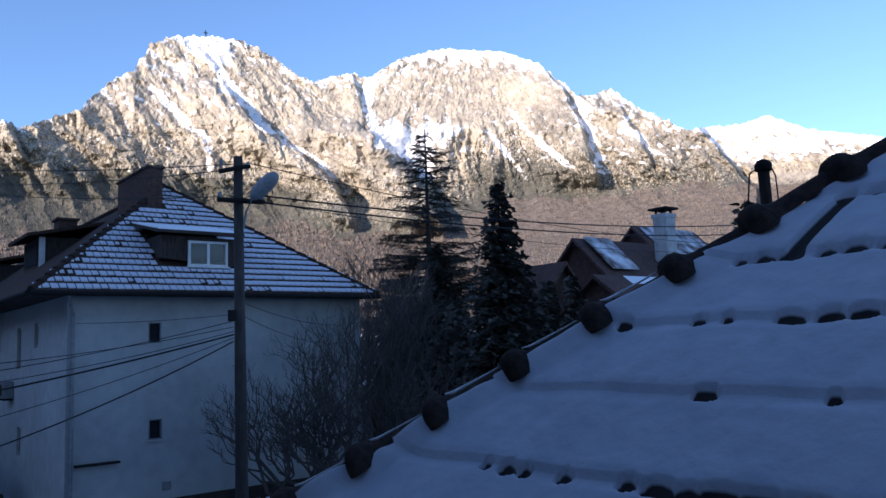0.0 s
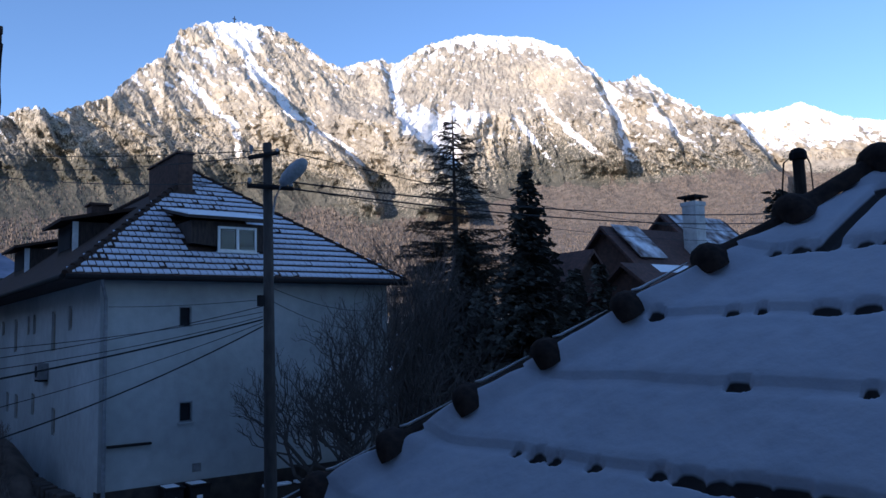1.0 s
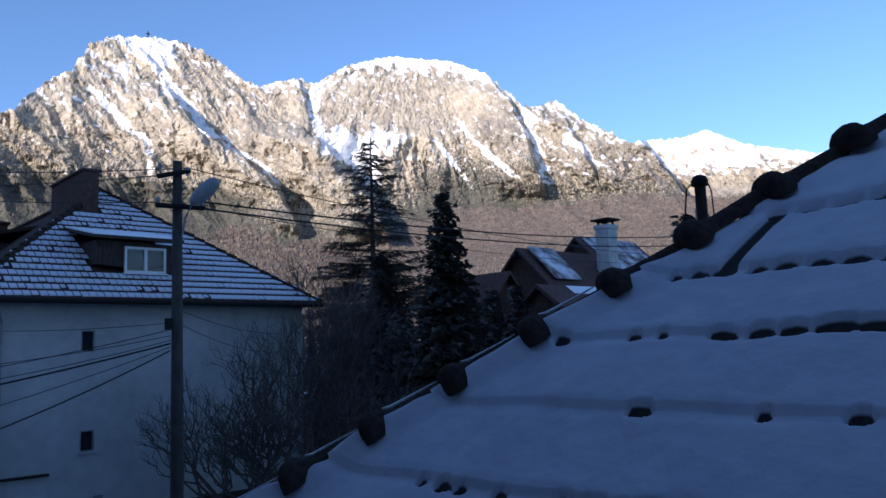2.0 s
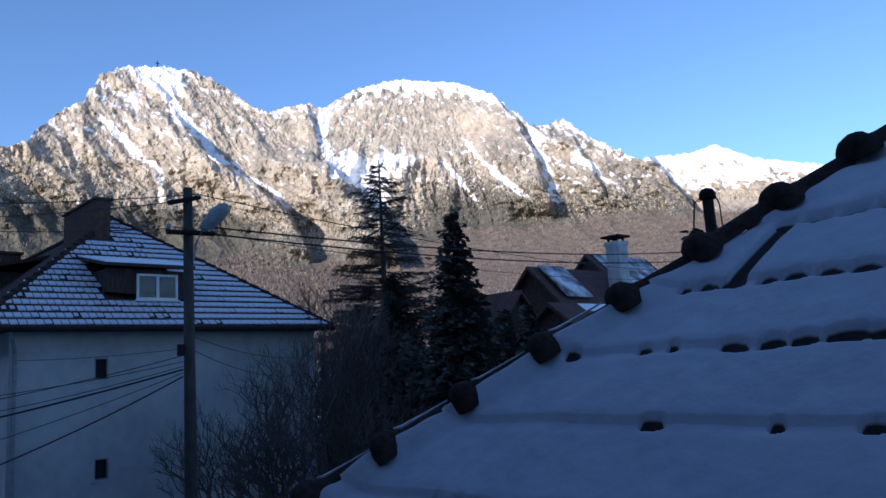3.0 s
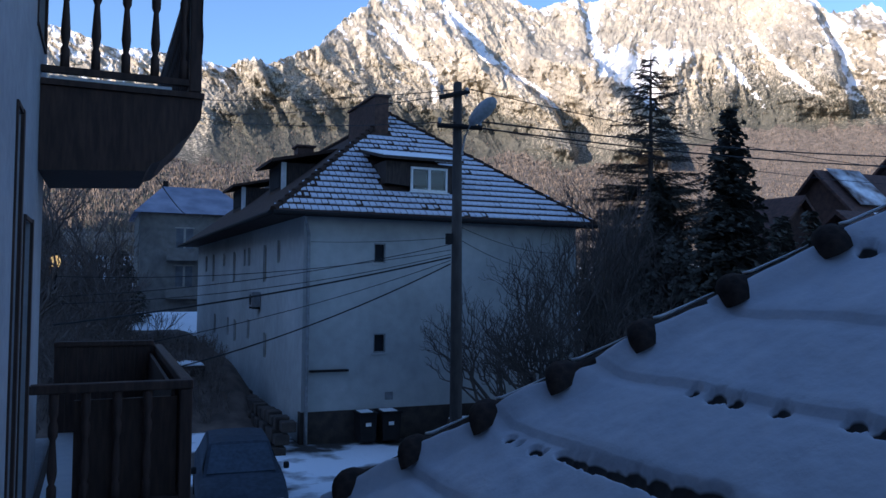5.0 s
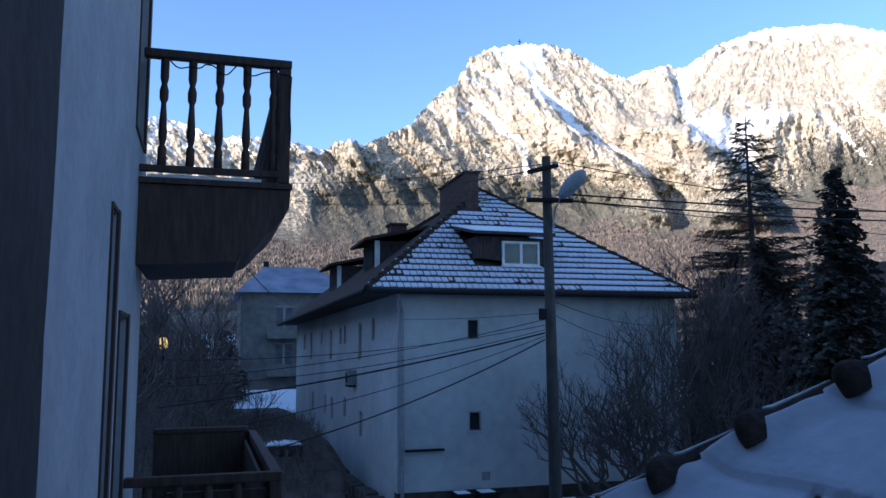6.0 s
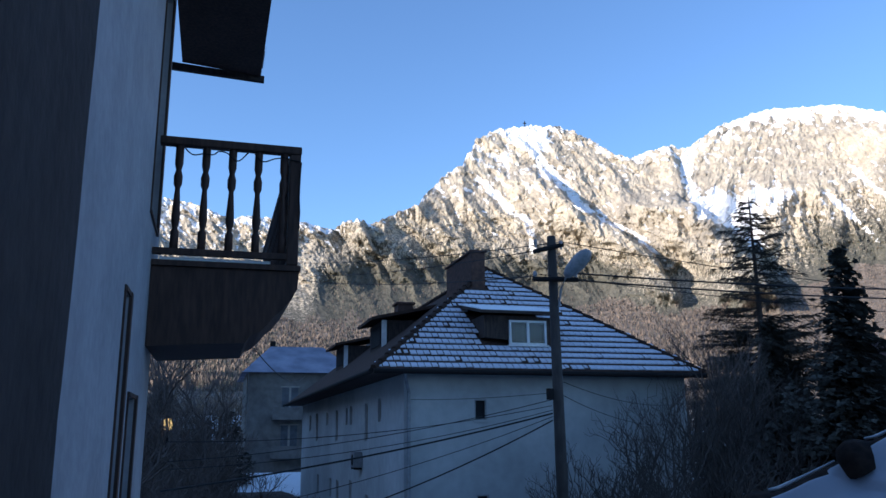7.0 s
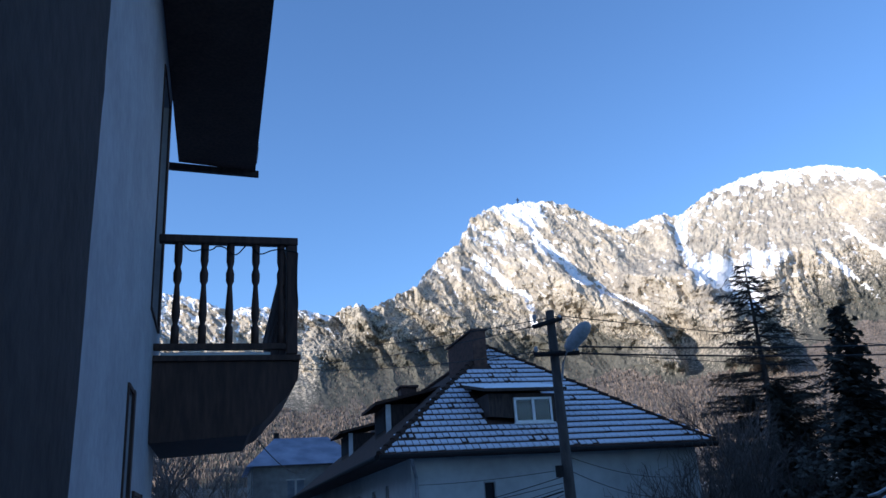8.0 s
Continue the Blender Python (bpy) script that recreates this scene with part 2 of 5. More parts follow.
def make(name, geo, mats, parent=None, label="", category="", kind="", group="", smooth=False, bevel=0.0, weld=False):
    """One mesh object from a Geo, under a thing if one is given. weld: join blocks that touch, without the faces between them."""
    if weld:
        keys = [tuple(sorted(tuple(round(c, 4) for c in geo.v[i]) for i in f)) for f in geo.f]
        seen = {}
        for k in keys:
            seen[k] = seen.get(k, 0) + 1
        keep = [i for i, k in enumerate(keys) if seen[k] == 1]
        geo.f, geo.m = [geo.f[i] for i in keep], [geo.m[i] for i in keep]
    me = bpy.data.meshes.new(name)
    me.from_pydata(geo.v, [], geo.f)
    mats = mats if isinstance(mats, (list, tuple)) else [mats]
    for m in mats:
        me.materials.append(m)
    me.polygons.foreach_set("material_index", geo.m)
    if smooth:
        me.polygons.foreach_set("use_smooth", [True] * len(geo.f))
    me.update()
    bm = bmesh.new()
    bm.from_mesh(me)
    if weld:
        bmesh.ops.remove_doubles(bm, verts=bm.verts, dist=0.0005)
        bmesh.ops.delete(bm, geom=[v for v in bm.verts if not v.link_faces], context="VERTS")
    bmesh.ops.recalc_face_normals(bm, faces=bm.faces)
    bm.to_mesh(me)
    bm.free()
    ob = new(name, me)
    if parent:
        ob.parent = parent
        # meshes are in world metres: only an Empty stands away from the origin
        if parent.type == "EMPTY":
            ob.matrix_parent_inverse = Matrix.Translation(parent.location).inverted()
    if bevel:
        b = ob.modifiers.new("bevel", "BEVEL")
        b.width, b.segments, b.limit_method, b.angle_limit = bevel, 2, "ANGLE", radians(40)
    return tagged(ob, label, category, group, kind)


def thing(name, loc, label, category, group="", kind=""):
    e = new(name)
    e.location = loc
    e.empty_display_size = 0.2
    return tagged(e, label, category, group, kind)


def lerp(a, b, t):
    return a + (b - a) * t


def smooth(a, b, x):
    t = min(1, max(0, (x - a) / (b - a)))
    return t * t * (3 - 2 * t)


def fbm(p, octaves=5):
    return noise.fractal(Vector(p), 1.0, 2.0, octaves)


# ---- ground and distance ----
def ground_height(x, y):
    h = 0.12 * noise.noise(Vector((x * 0.2, y * 0.2, 0)))
    # a bank beside the long wall of the white block
    h += 1.9 * smooth(6.2, 4.6, x) * smooth(19.5, 25, y) * smooth(60, 40, y)
    # the fields rise towards the mountains
    r = math.hypot(x, y)
    return 0.15 + h + max(0, r - 60) * 0.035


def ground_sheet():
    g, n = Geo(), 180
    radii = [0] + [1.2 * 1.058 ** i for i in range(145)]
    for r in radii:
        for j in range(n):
            a = 2 * math.pi * j / n
            x, y = 3 + r * math.sin(a), 8 + r * math.cos(a)
            g.v.append((x, y, ground_height(x, y) if r < 700 else ground_height(x * 700 / r, y * 700 / r) - (r - 700) * 0.02))
    for i in range(1, len(radii)):
        for j in range(n):
            g.f.append(((i - 1) * n + j, (i - 1) * n + (j + 1) % n, i * n + (j + 1) % n, i * n + j))
    g.m = [0] * len(g.f)
    make("ground", g, GROUND, label="trodden snow with patches of frozen soil", category="ground", kind="structure", smooth=True)


ground_sheet()

# summits and saddles of the massif: bearing from +y and height above the horizon, in degrees
CREST = [(-40, 8), (-14, 14), (-3.9, 15.8), (-2.2, 15.6), (0.6, 14.7), (2, 15.0), (5.8, 14.7), (7.9, 14.2), (8.8, 14.8), (9.7, 15.0), (10.7, 14.6), (12.9, 15.6), (14.2, 16.1), (16, 18.0), (17.6, 19.0), (18.7, 20.6),
         (19.7, 21.2), (22.4, 21.5), (24.6, 21.4), (25.8, 21.0), (27.5, 20.2), (28.9, 19.2), (30.1, 18.8), (32.8, 19.4), (34.1, 19.0), (36.2, 20.25), (39.6, 20.95), (44.3, 20.5), (46.7, 19.55),
         (47.9, 18.5), (49.5, 17.1), (50.6, 16.9), (51.8, 17.4), (53.9, 15.7), (57, 13.9), (57.8, 14.0), (60.6, 13.9), (62.2, 14.3), (64.7, 13.0), (80, 9), (110, 7)]
# spurs whose right flank falls away: how deep, how wide the rise on the left is, and the line of the edge from the top down
SPURS = [(290, 6.5, [(33.2, 16.0), (34.8, 14.8), (36.4, 12.9), (37.9, 11.0), (39.2, 8.6)]),
         (200, 5.0, [(23.6, 18.6), (25.3, 16.4), (27.3, 14.9), (29.8, 13.3), (31.3, 11.8), (32.7, 9.2)]),
         (140, 5.0, [(47.3, 19.0), (48.4, 18.0), (49.4, 15.6), (50.0, 13.6), (50.6, 11.4)]),
         (60, 2.0, [(32.8, 19.6), (33.2, 18.2), (33.6, 16.8)]),
         (110, 2.0, [(9.6, 15.2), (10.3, 14.3), (10.9, 13.2)]),
         (55, 1.5, [(21.7, 21.2), (22.3, 20.6), (23.0, 19.9)]),
         (80, 2.5, [(52.2, 16.6), (53.4, 14.4), (54.4, 12.2)]),
         (650, 3.0, [(57.8, 14.2), (58.6, 13.2), (59.5, 12.0), (60.4, 10.6), (61.2, 9.6)])]
# couloirs and gullies that hold snow: half width, then the line from the top down
GULLIES = [(0.42, [(34.2, 19.2), (33.95, 17.2), (34.6, 15.6), (36.4, 14.9)]),
           (0.95, [(35.6, 15.2), (37.4, 14.6), (39.3, 15.3)]),
           (0.75, [(36.6, 14.4), (37.9, 12.9), (38.3, 12.0)]),
           (0.40, [(22.2, 20.9), (23.9, 18.6), (25.6, 16.9), (26.6, 15.8)]),
           (0.26, [(26.6, 15.8), (28.2, 14.6), (30.2, 13.5), (31.6, 12.2)]),
           (0.26, [(18.6, 18.2), (20.6, 16.4), (22.6, 14.6), (22.8, 13.0)]),
           (0.30, [(49.6, 16.6), (50.6, 13.6), (50.9, 11.6)]),
           (0.17, [(42.6, 15.4), (44.4, 13.2), (45.6, 11.6)]),
           (0.20, [(44.6, 16.4), (47.0, 13.8), (49.0, 12.2)]),
           (0.20, [(52.6, 15.0), (54.6, 13.0), (56.0, 11.8)])]
EYE = Vector((0.6, -3.75, 5.05))
HASH = np.random.RandomState(7).permutation(4096)
ANGLES = np.random.RandomState(8).rand(4096) * 2 * math.pi


def wave(u, v, seed=0):
    """Gradient noise on whole arrays, about -0.7 to 0.7."""
    u, v = u + seed * 17.37, v + seed * 5.91
    i, j = np.floor(u).astype(int), np.floor(v).astype(int)
    x, y = u - i, v - j

    def corner(di, dj):
        a = ANGLES[HASH[(HASH[(i + di) & 4095] + j + dj) & 4095]]
        return np.cos(a) * (x - di) + np.sin(a) * (y - dj)

    s, t = x * x * x * (x * (6 * x - 15) + 10), y * y * y * (y * (6 * y - 15) + 10)
    a, b = corner(0, 0), corner(0, 1)
    a, b = a + (corner(1, 0) - a) * s, b + (corner(1, 1) - b) * s
    return a + (b - a) * t


def waves(u, v, seed=0, octaves=5):
    return sum(wave(u * 2 ** k, v * 2 ** k, seed + 3 * k) / 2 ** k for k in range(octaves))


def ease(a, b, x):
    t = np.clip((x - a) / (b - a), 0, 1)
    return t * t * (3 - 2 * t)


def from_line(az, el, pts):
    """How far a bearing lies from a broken line, in degrees."""
    best = np.full(az.shape, 99.0)
    for (a, b), (c, d) in zip(pts, pts[1:]):
        t = np.clip(((az - a) * (c - a) + (el - b) * (d - b)) / ((c - a) ** 2 + (d - b) ** 2), 0, 1)
        best = np.minimum(best, np.hypot(az - a - t * (c - a), el - b - t * (d - b)))
    return best


def massif():
    cols, rows = 1080, 400
    t = np.linspace(0, 1, cols)
    az = np.interp(t, [0, 0.05, 0.95, 1], [-40, -6, 70, 110])
    top = np.interp(az, [c[0] for c in CREST], [c[1] for c in CREST])
    rocky = np.interp(az, [7, 9, 36, 40, 46, 49, 57, 60], [0.7, 1.7, 1.1, 0.8, 0.8, 1.7, 1.5, 0.7])
    top = top + 0.12 + rocky * (0.22 * np.abs(wave(az * 1.1, az * 0 + 3)) + 0.20 * wave(az * 2.7, az * 0 + 5) + 0.16 * np.abs(wave(az * 6.1, az * 0 + 9)) + 0.07 * wave(az * 13, az * 0 + 2))
    f = np.linspace(0, 1, rows)
    el = 1.2 + (top[:, None] - 1.2) * f[None, :]
    az, top = np.repeat(az[:, None], rows, 1), np.repeat(top[:, None], rows, 1)
    wa, we = 0.35 * waves(az * 0.7, el * 0.7, 1, 4), 0.35 * waves(az * 0.7, el * 0.7, 2, 4)
    a, e = az + wa, el + we

    # how far off the plain face stands
    r = np.interp(el, [1.2, 4, 7.5, 10.5, 16, 22], [560, 1150, 1980, 2380, 2640, 3060])
    cliff = ease(8.2, 11.5, el + 0.8 * wave(az * 0.35, el * 0.2, 4))
    near = np.zeros_like(r)
    for deep, wide, line in SPURS:
        ys, xs = [p[1] for p in line][::-1], [p[0] for p in line][::-1]
        edge = np.interp(e, ys, xs) + 0.5 * wa
        side = ease(edge - wide, edge - 0.15, az) * ease(edge + 0.28, edge - 0.02, az)
        k = ease(ys[0] - 1.2, ys[0] + 0.8, e) * ease(ys[-1] + 0.5, ys[-1] - 1.0, e)
        if deep > 300:
            side, k = ease(edge + 0.2, edge - 0.1, az) - 1, 1
        near += deep * side * k
    # ribs: falling to the right on the first massif, fanning out on the second, to the right again on the third
    first, third = ease(36.0, 33.0, az + (el - 14) * 0.9), ease(48.8, 50.6, az + (el - 15) * 0.4)
    second = 1 - np.maximum(first, third)
    fan = np.arctan2(a - 41.5, 24 - e)
    slants = [(first, a * 0.70 + e * 0.71, a * 0.71 - e * 0.70), (second, fan * 11.5, np.hypot(a - 41.5, 24 - e)), (third, a * 0.66 + e * 0.75, a * 0.75 - e * 0.66)]
    hollow = np.zeros_like(r)
    for n, (share, u, v) in enumerate(slants):
        for k, (size, amp) in enumerate(((3.6, 52), (1.7, 40), (0.8, 20), (0.36, 8.5), (0.16, 3.2))):
            ridge = 1 - 2.6 * np.abs(wave(u / size, v / (2.6 * size), 11 + 5 * k + 40 * n))
            calm = 1 - (0.80 if n == 1 else 0.25 if n == 0 else 0) * ease(15.0, 17.0, el)
            near += share * amp * ridge * (0.22 + 0.78 * cliff) * calm * (1 - 0.5 * (n == 1) * ease(13, 11, el))
            hollow -= share * ridge * (0.20, 0.34, 0.34, 0.24, 0.12)[k]
    # blocky ledges and fine crags everywhere
    near += cliff * (9 * waves(az * 2.2, el * 2.6, 70, 4) + 5 * waves(az * 5.5, el * 4.2, 75, 3))
    # steps in the cliffs
    near += cliff * 10 * wave(a * 0.5, e * 2.4, 81)
    near *= ease(0, 0.12, f)[None, :]
    r = r - near

    # snow: in the gullies, on summits and ledges, more of it high up and on the far peaks
    fine = waves(az * 2.6 + el * 1.2, el * 2.6 - az * 0.8, 90, 5)
    ledges = wave((a * 0.55 + e * 0.84) * 2.3, (a * 0.84 - e * 0.55) * 0.6, 95) + 0.8 * wave((a * 0.55 + e * 0.84) * 5.0, (a * 0.84 - e * 0.55) * 1.2, 97)
    snow = 0.10 + 0.20 * hollow + 0.42 * fine + 0.42 * ledges * (first + third + 0.6 * second) + 0.22 * waves((a * 0.62 + e * 0.78) * 7, (a * 0.78 - e * 0.62) * 2.2, 99, 3)
    snow += np.interp(el, [9, 11.5, 14, 18, 21], [-0.45, -0.16, 0.02, 0.10, 0.16])
    snow += 0.12 * ease(15, 18, az) * ease(26.5, 23.5, az + (el - 17) * 0.2) * ease(14.2, 16.5, el + (az - 20) * 0.3)
    snow += 0.42 * ease(20.5, 22, az) * ease(25, 23.6, az) * ease(20.0, 20.7, el)
    snow += 0.40 * ease(1.0, 0.25, top - el + 0.9 * wave(az * 1.1, el * 0.8, 44)) * ease(36, 39, az) * ease(48, 45, az) + 0.16 * ease(0.7, 0.2, top - el)
    snow += (0.14 * second + 0.20 * third) * ease(11.0, 12.5, el) - 0.10 * second * ease(15.4, 16.4, el) * ease(1.2, 1.8, top - el)
    for wide, line in GULLIES:
        off = from_line(az + 0.5 * wa + 0.22 * fine, el + 0.5 * we, line)
        snow += 0.46 * ease(wide * 1.5, wide * 0.4, off + 0.9 * wide * (waves(az * 0.9, el * 0.9, 60, 3) + 0.8 * fine))
    far = np.interp(el, [14.2, 13.2, 12.0, 10.6, 9.6][::-1], [57.8, 58.6, 59.5, 60.4, 61.2][::-1])
    snow += 0.52 * ease(far - 0.1, far + 0.2, az) * ease(10.0, 12.0, el) + 0.24 * ease(8.4, 7.6, az) * ease(11.6, 13.4, el)
    # woods below, dwarf pine and firs on the lower cliffs
    line = np.interp(az, [-20, 0, 8, 14, 22, 28, 33, 39, 44, 50, 58, 66, 90], [7, 7.6, 8.2, 8.6, 8.8, 9.0, 8.0, 8.5, 10.1, 10.4, 10.3, 9.4, 7])
    wood = ease(0.35, -0.35, el - line + 0.9 * waves(az * 0.9, el * 0.9, 30, 4))
    scrub_and_shade = np.interp(el - line, [-0.5, 0.5, 2.2, 4.2, 8], [0.85, 0.70, 0.50, 0.30, 0.10]) + 0.22 * ease(26, 16, az + 0.8 * (el - 14)) * ease(18.5, 15, el) - 0.9 * ease(far - 0.1, far + 0.2, az) * ease(9.6, 10.6, el)
    # dark belt under the first massif: firs, and a cast shadow painted in
    scrub_and_shade += 0.75 * ease(6, 9, az) * ease(31, 26, az) * ease(12.6, 11.2, el + 0.0045 * (az - 20) ** 2 + 0.8 * waves(az * 0.5, el * 0.5, 33, 4))
    scrub_and_shade += 0.26 * ease(40, 42.5, az) * ease(49, 46, az) * ease(15.2, 12.0, el + 0.5 * wa) - 0.12 * third - 0.3 * ease(8, 6, az)
    x, y = EYE.x + np.sin(np.radians(az)) * r, EYE.y + np.cos(np.radians(az)) * r
    z = EYE.z + np.tan(np.radians(el)) * r
    # the far side, out of sight
    back = [(220, -230), (700, -900)]
    x = np.concatenate([x] + [x[:, -1:] + np.sin(np.radians(az[:, :1])) * b for b, _ in back], 1)
    y = np.concatenate([y] + [y[:, -1:] + np.cos(np.radians(az[:, :1])) * b for b, _ in back], 1)
    z = np.concatenate([z] + [z[:, -1:] + h for _, h in back], 1)
    snow, wood, scrub_and_shade = (np.concatenate([q, q[:, -1:], q[:, -1:]], 1) for q in (snow, wood, scrub_and_shade))
    m = rows + len(back)
    ids = np.arange(cols * m).reshape(cols, m)
    faces = np.stack([ids[:-1, :-1], ids[1:, :-1], ids[1:, 1:], ids[:-1, 1:]], -1).reshape(-1, 4)
    me = bpy.data.meshes.new("mountain_backdrop")
    me.from_pydata(np.stack([x, y, z], -1).reshape(-1, 3).tolist(), [], faces.tolist())
    me.materials.append(MOUNTAIN)
    me.update()
    for name, q in (("snow", snow), ("wood", wood), ("scrub_and_shade", scrub_and_shade)):
        me.attributes.new(name, "FLOAT", "POINT").data.foreach_set("value", q.astype(np.float32).ravel())
    tagged(new("mountain_backdrop", me), "snowy limestone massif above bare brown woods", "mountain", "", "structure")
    return x, y, z, wood, az[:, 0], rows


FACE_X, FACE_Y, FACE_Z, FACE_WOOD, FACE_AZ, FACE_ROWS = massif()


def mountain_woods():
    """Leafless woods and scattered firs on the lower slopes."""
    rnd = random.Random(17)
    g = Geo()
    cols = [i for i, a in enumerate(FACE_AZ) if -5 < a < 68]
    for n in range(60000):
        i, j = rnd.choice(cols), int(FACE_ROWS * rnd.uniform(0.12, 0.78))
        az, w = FACE_AZ[i], FACE_WOOD[i, j]
        el = math.degrees(math.atan2(FACE_Z[i, j], math.hypot(FACE_X[i, j], FACE_Y[i, j])))
        high = w < 0.5
        # groves on the ledges of the cliffs
        if high and (el > 14.5 - 2.2 * smooth(20, 36, az) or az < 7.5 or (az > 28 or el > 11.5) and noise.noise(Vector((az * 1.3, el * 1.6, 2))) < 0.04 * (el - 10) - 0.16 * (az < 18)):
            continue
        s = rnd.random()
        p = Vector((lerp(FACE_X[i, j], FACE_X[i + 1, j], s), lerp(FACE_Y[i, j], FACE_Y[i + 1, j], s), lerp(FACE_Z[i, j], FACE_Z[i + 1, j], s) - 1.5))
        # firs crowd left of 27 degrees, darkening the belt in place of cast shadow
        dark = 0.30 + 0.6 * smooth(7.0, 9.0, el) if az < 27 else 0.16 if az < 40 else 0.05
        h, fir = rnd.uniform(6, 11) * (0.8 if high else 1 - 0.35 * smooth(36, 42, az)), rnd.random() < (0.85 if high else dark * (1 + 1.2 * noise.noise(Vector((az * 0.8, el * 1.1, 5)))))
        w = h * (0.15 if fir else 0.22)
        a = rnd.uniform(0, 6.28)
        base = [p + Vector((math.cos(a + k * 2.09) * w, math.sin(a + k * 2.09) * w, h * (0.02 if fir else 0.40))) for k in range(3)]
        tip = p + Vector((rnd.uniform(-1, 1), rnd.uniform(-1, 1), h))
        g.add(base + [tip, p - Vector((0, 0, 3))], [(0, 1, 3), (1, 2, 3), (2, 0, 3), (1, 0, 4), (2, 1, 4), (0, 2, 4)], 0 if fir else 2 if rnd.random() < 0.35 + 0.3 * smooth(36, 42, az) else 1)
    make("mountain_woods", g, [FAR_FIR, FAR_TWIG, FAR_TWIG_PALE], label="bare brown woods with scattered firs on the slopes", category="woods", kind="stuff")


FAR_FIR = material("far_fir_woods", (0.105, 0.110, 0.090), (0.07, 0.075, 0.062), 0.3, 0.95, 0)
FAR_TWIG = material("far_bare_woods", (0.14, 0.115, 0.097), (0.10, 0.083, 0.07), 0.3, 0.95, 0)
FAR_TWIG_PALE = material("far_pale_woods", (0.235, 0.185, 0.148), (0.17, 0.137, 0.112), 0.3, 0.95, 0)
mountain_woods()


def summit_cross():
    c = thing("summit_cross", (1183, 2852, 1240), "thin iron cross on the snowy summit", "cross")
    az, el, r = 22.41, 21.65, 3010
    x, y, z = EYE.x + math.sin(radians(az)) * r, EYE.y + math.cos(radians(az)) * r, EYE.z + math.tan(radians(el)) * r
    c.location = (x, y, z - 30)
    make("mast", Geo().tube([(x, y, z - 40), (x, y, z + 26)], [3.0, 1.6], 5), IRON, c)
    make("crossbar", Geo().box(x - 7, x + 7, y - 1.2, y + 1.2, z + 14, z + 17), IRON, c)


summit_cross()


def shading_hill():
    """The valley's other side, behind the viewer, which keeps the village in the shade."""
    g, n, m = Geo(), 60, 12
    mid = radians(SUN_AZ)
    for i in range(n):
        a = mid + radians(lerp(-75, 62, i / (n - 1)))
        for j in range(m):
            t = j / (m - 1)
            r = 420 + 900 * t
            top = 410 + 50 * fbm((i * 0.2, 1, 4), 4)
            z = top * math.sin(min(1, t * 1.3) * math.pi / 2) - 10
            g.v.append((math.sin(a) * r, math.cos(a) * r, z))
    for i in range(n - 1):
        for j in range(m - 1):
            k = i * m + j
            g.f.append((k, k + m, k + m + 1, k + 1))
    g.m = [0] * len(g.f)
    make("backdrop_hill", g, MOUNTAIN, label="wooded snowy hill across the valley", category="hill", kind="structure", smooth=True)


shading_hill()


# ---- the white block with the hipped tile roof ----
HX0, HX1, HY0, HY1, HZ = 6.0, 15.3, 19.0, 46.0, 6.75      # walls and eaves height
EX0, EX1, EY0, EY1 = 5.0, 15.75, 18.5, 47.0              # eaves
RX, RY0, RY1, RZ = 10.38, 24.1, 41.5, 11.05              # ridge


def window_part(parent, x0, x1, z0, z1, y, name="window", bars=1):
    """A white window in a wall that faces -y, set into its opening."""
    w = make(name, Geo().box(x0, x1, y + 0.12, y + 0.15, z0, z1), GLASS_DARK, parent)
    fr = Geo()
    t = 0.07 if bars else 0.04
    fr.box(x0, x0 + t, y + 0.02, y + 0.10, z0, z1).box(x1 - t, x1, y + 0.02, y + 0.10, z0, z1)
    fr.box(x0 + t, x1 - t, y + 0.02, y + 0.10, z0, z0 + t).box(x0 + t, x1 - t, y + 0.02, y + 0.10, z1 - t, z1)
    for i in range(bars):
        xm = lerp(x0, x1, (i + 1) / (bars + 1))
        fr.box(xm - 0.045, xm + 0.045, y + 0.015, y + 0.105, z0 + t, z1 - t)
    make("frame", fr, WHITE if bars else ZINC, w)
    for i in range(bars + 1 if bars else 0):
        make("pane", Geo().box(lerp(x0, x1, i / (bars + 1)) + 0.05, lerp(x0, x1, (i + 1) / (bars + 1)) - 0.05, y + 0.055, y + 0.063, z0 + t - 0.01, z1 - t + 0.01), GLASS, w).visible_shadow = False
    make("sill", Geo().box(x0 - 0.05, x1 + 0.05, y - 0.05, y + 0.05, z0 - 0.05, z0 - 0.002), WHITE if bars else PLASTER, w)
    return w


def wall_with_holes(a0, a1, z0, z1, holes, put):
    """A wall as a grid of blocks with the holes (a0, a1, z0, z1) left out; put places one block."""
    xs = sorted({a0, a1, *[h[0] for h in holes], *[h[1] for h in holes]})
    zs = sorted({z0, z1, *[h[2] for h in holes], *[h[3] for h in holes]})
    for i in range(len(xs) - 1):
        for j in range(len(zs) - 1):
            xm, zm = (xs[i] + xs[i + 1]) / 2, (zs[j] + zs[j + 1]) / 2
            if not any(h[0] < xm < h[1] and h[2] < zm < h[3] for h in holes):
                put(xs[i], xs[i + 1], zs[j], zs[j + 1])


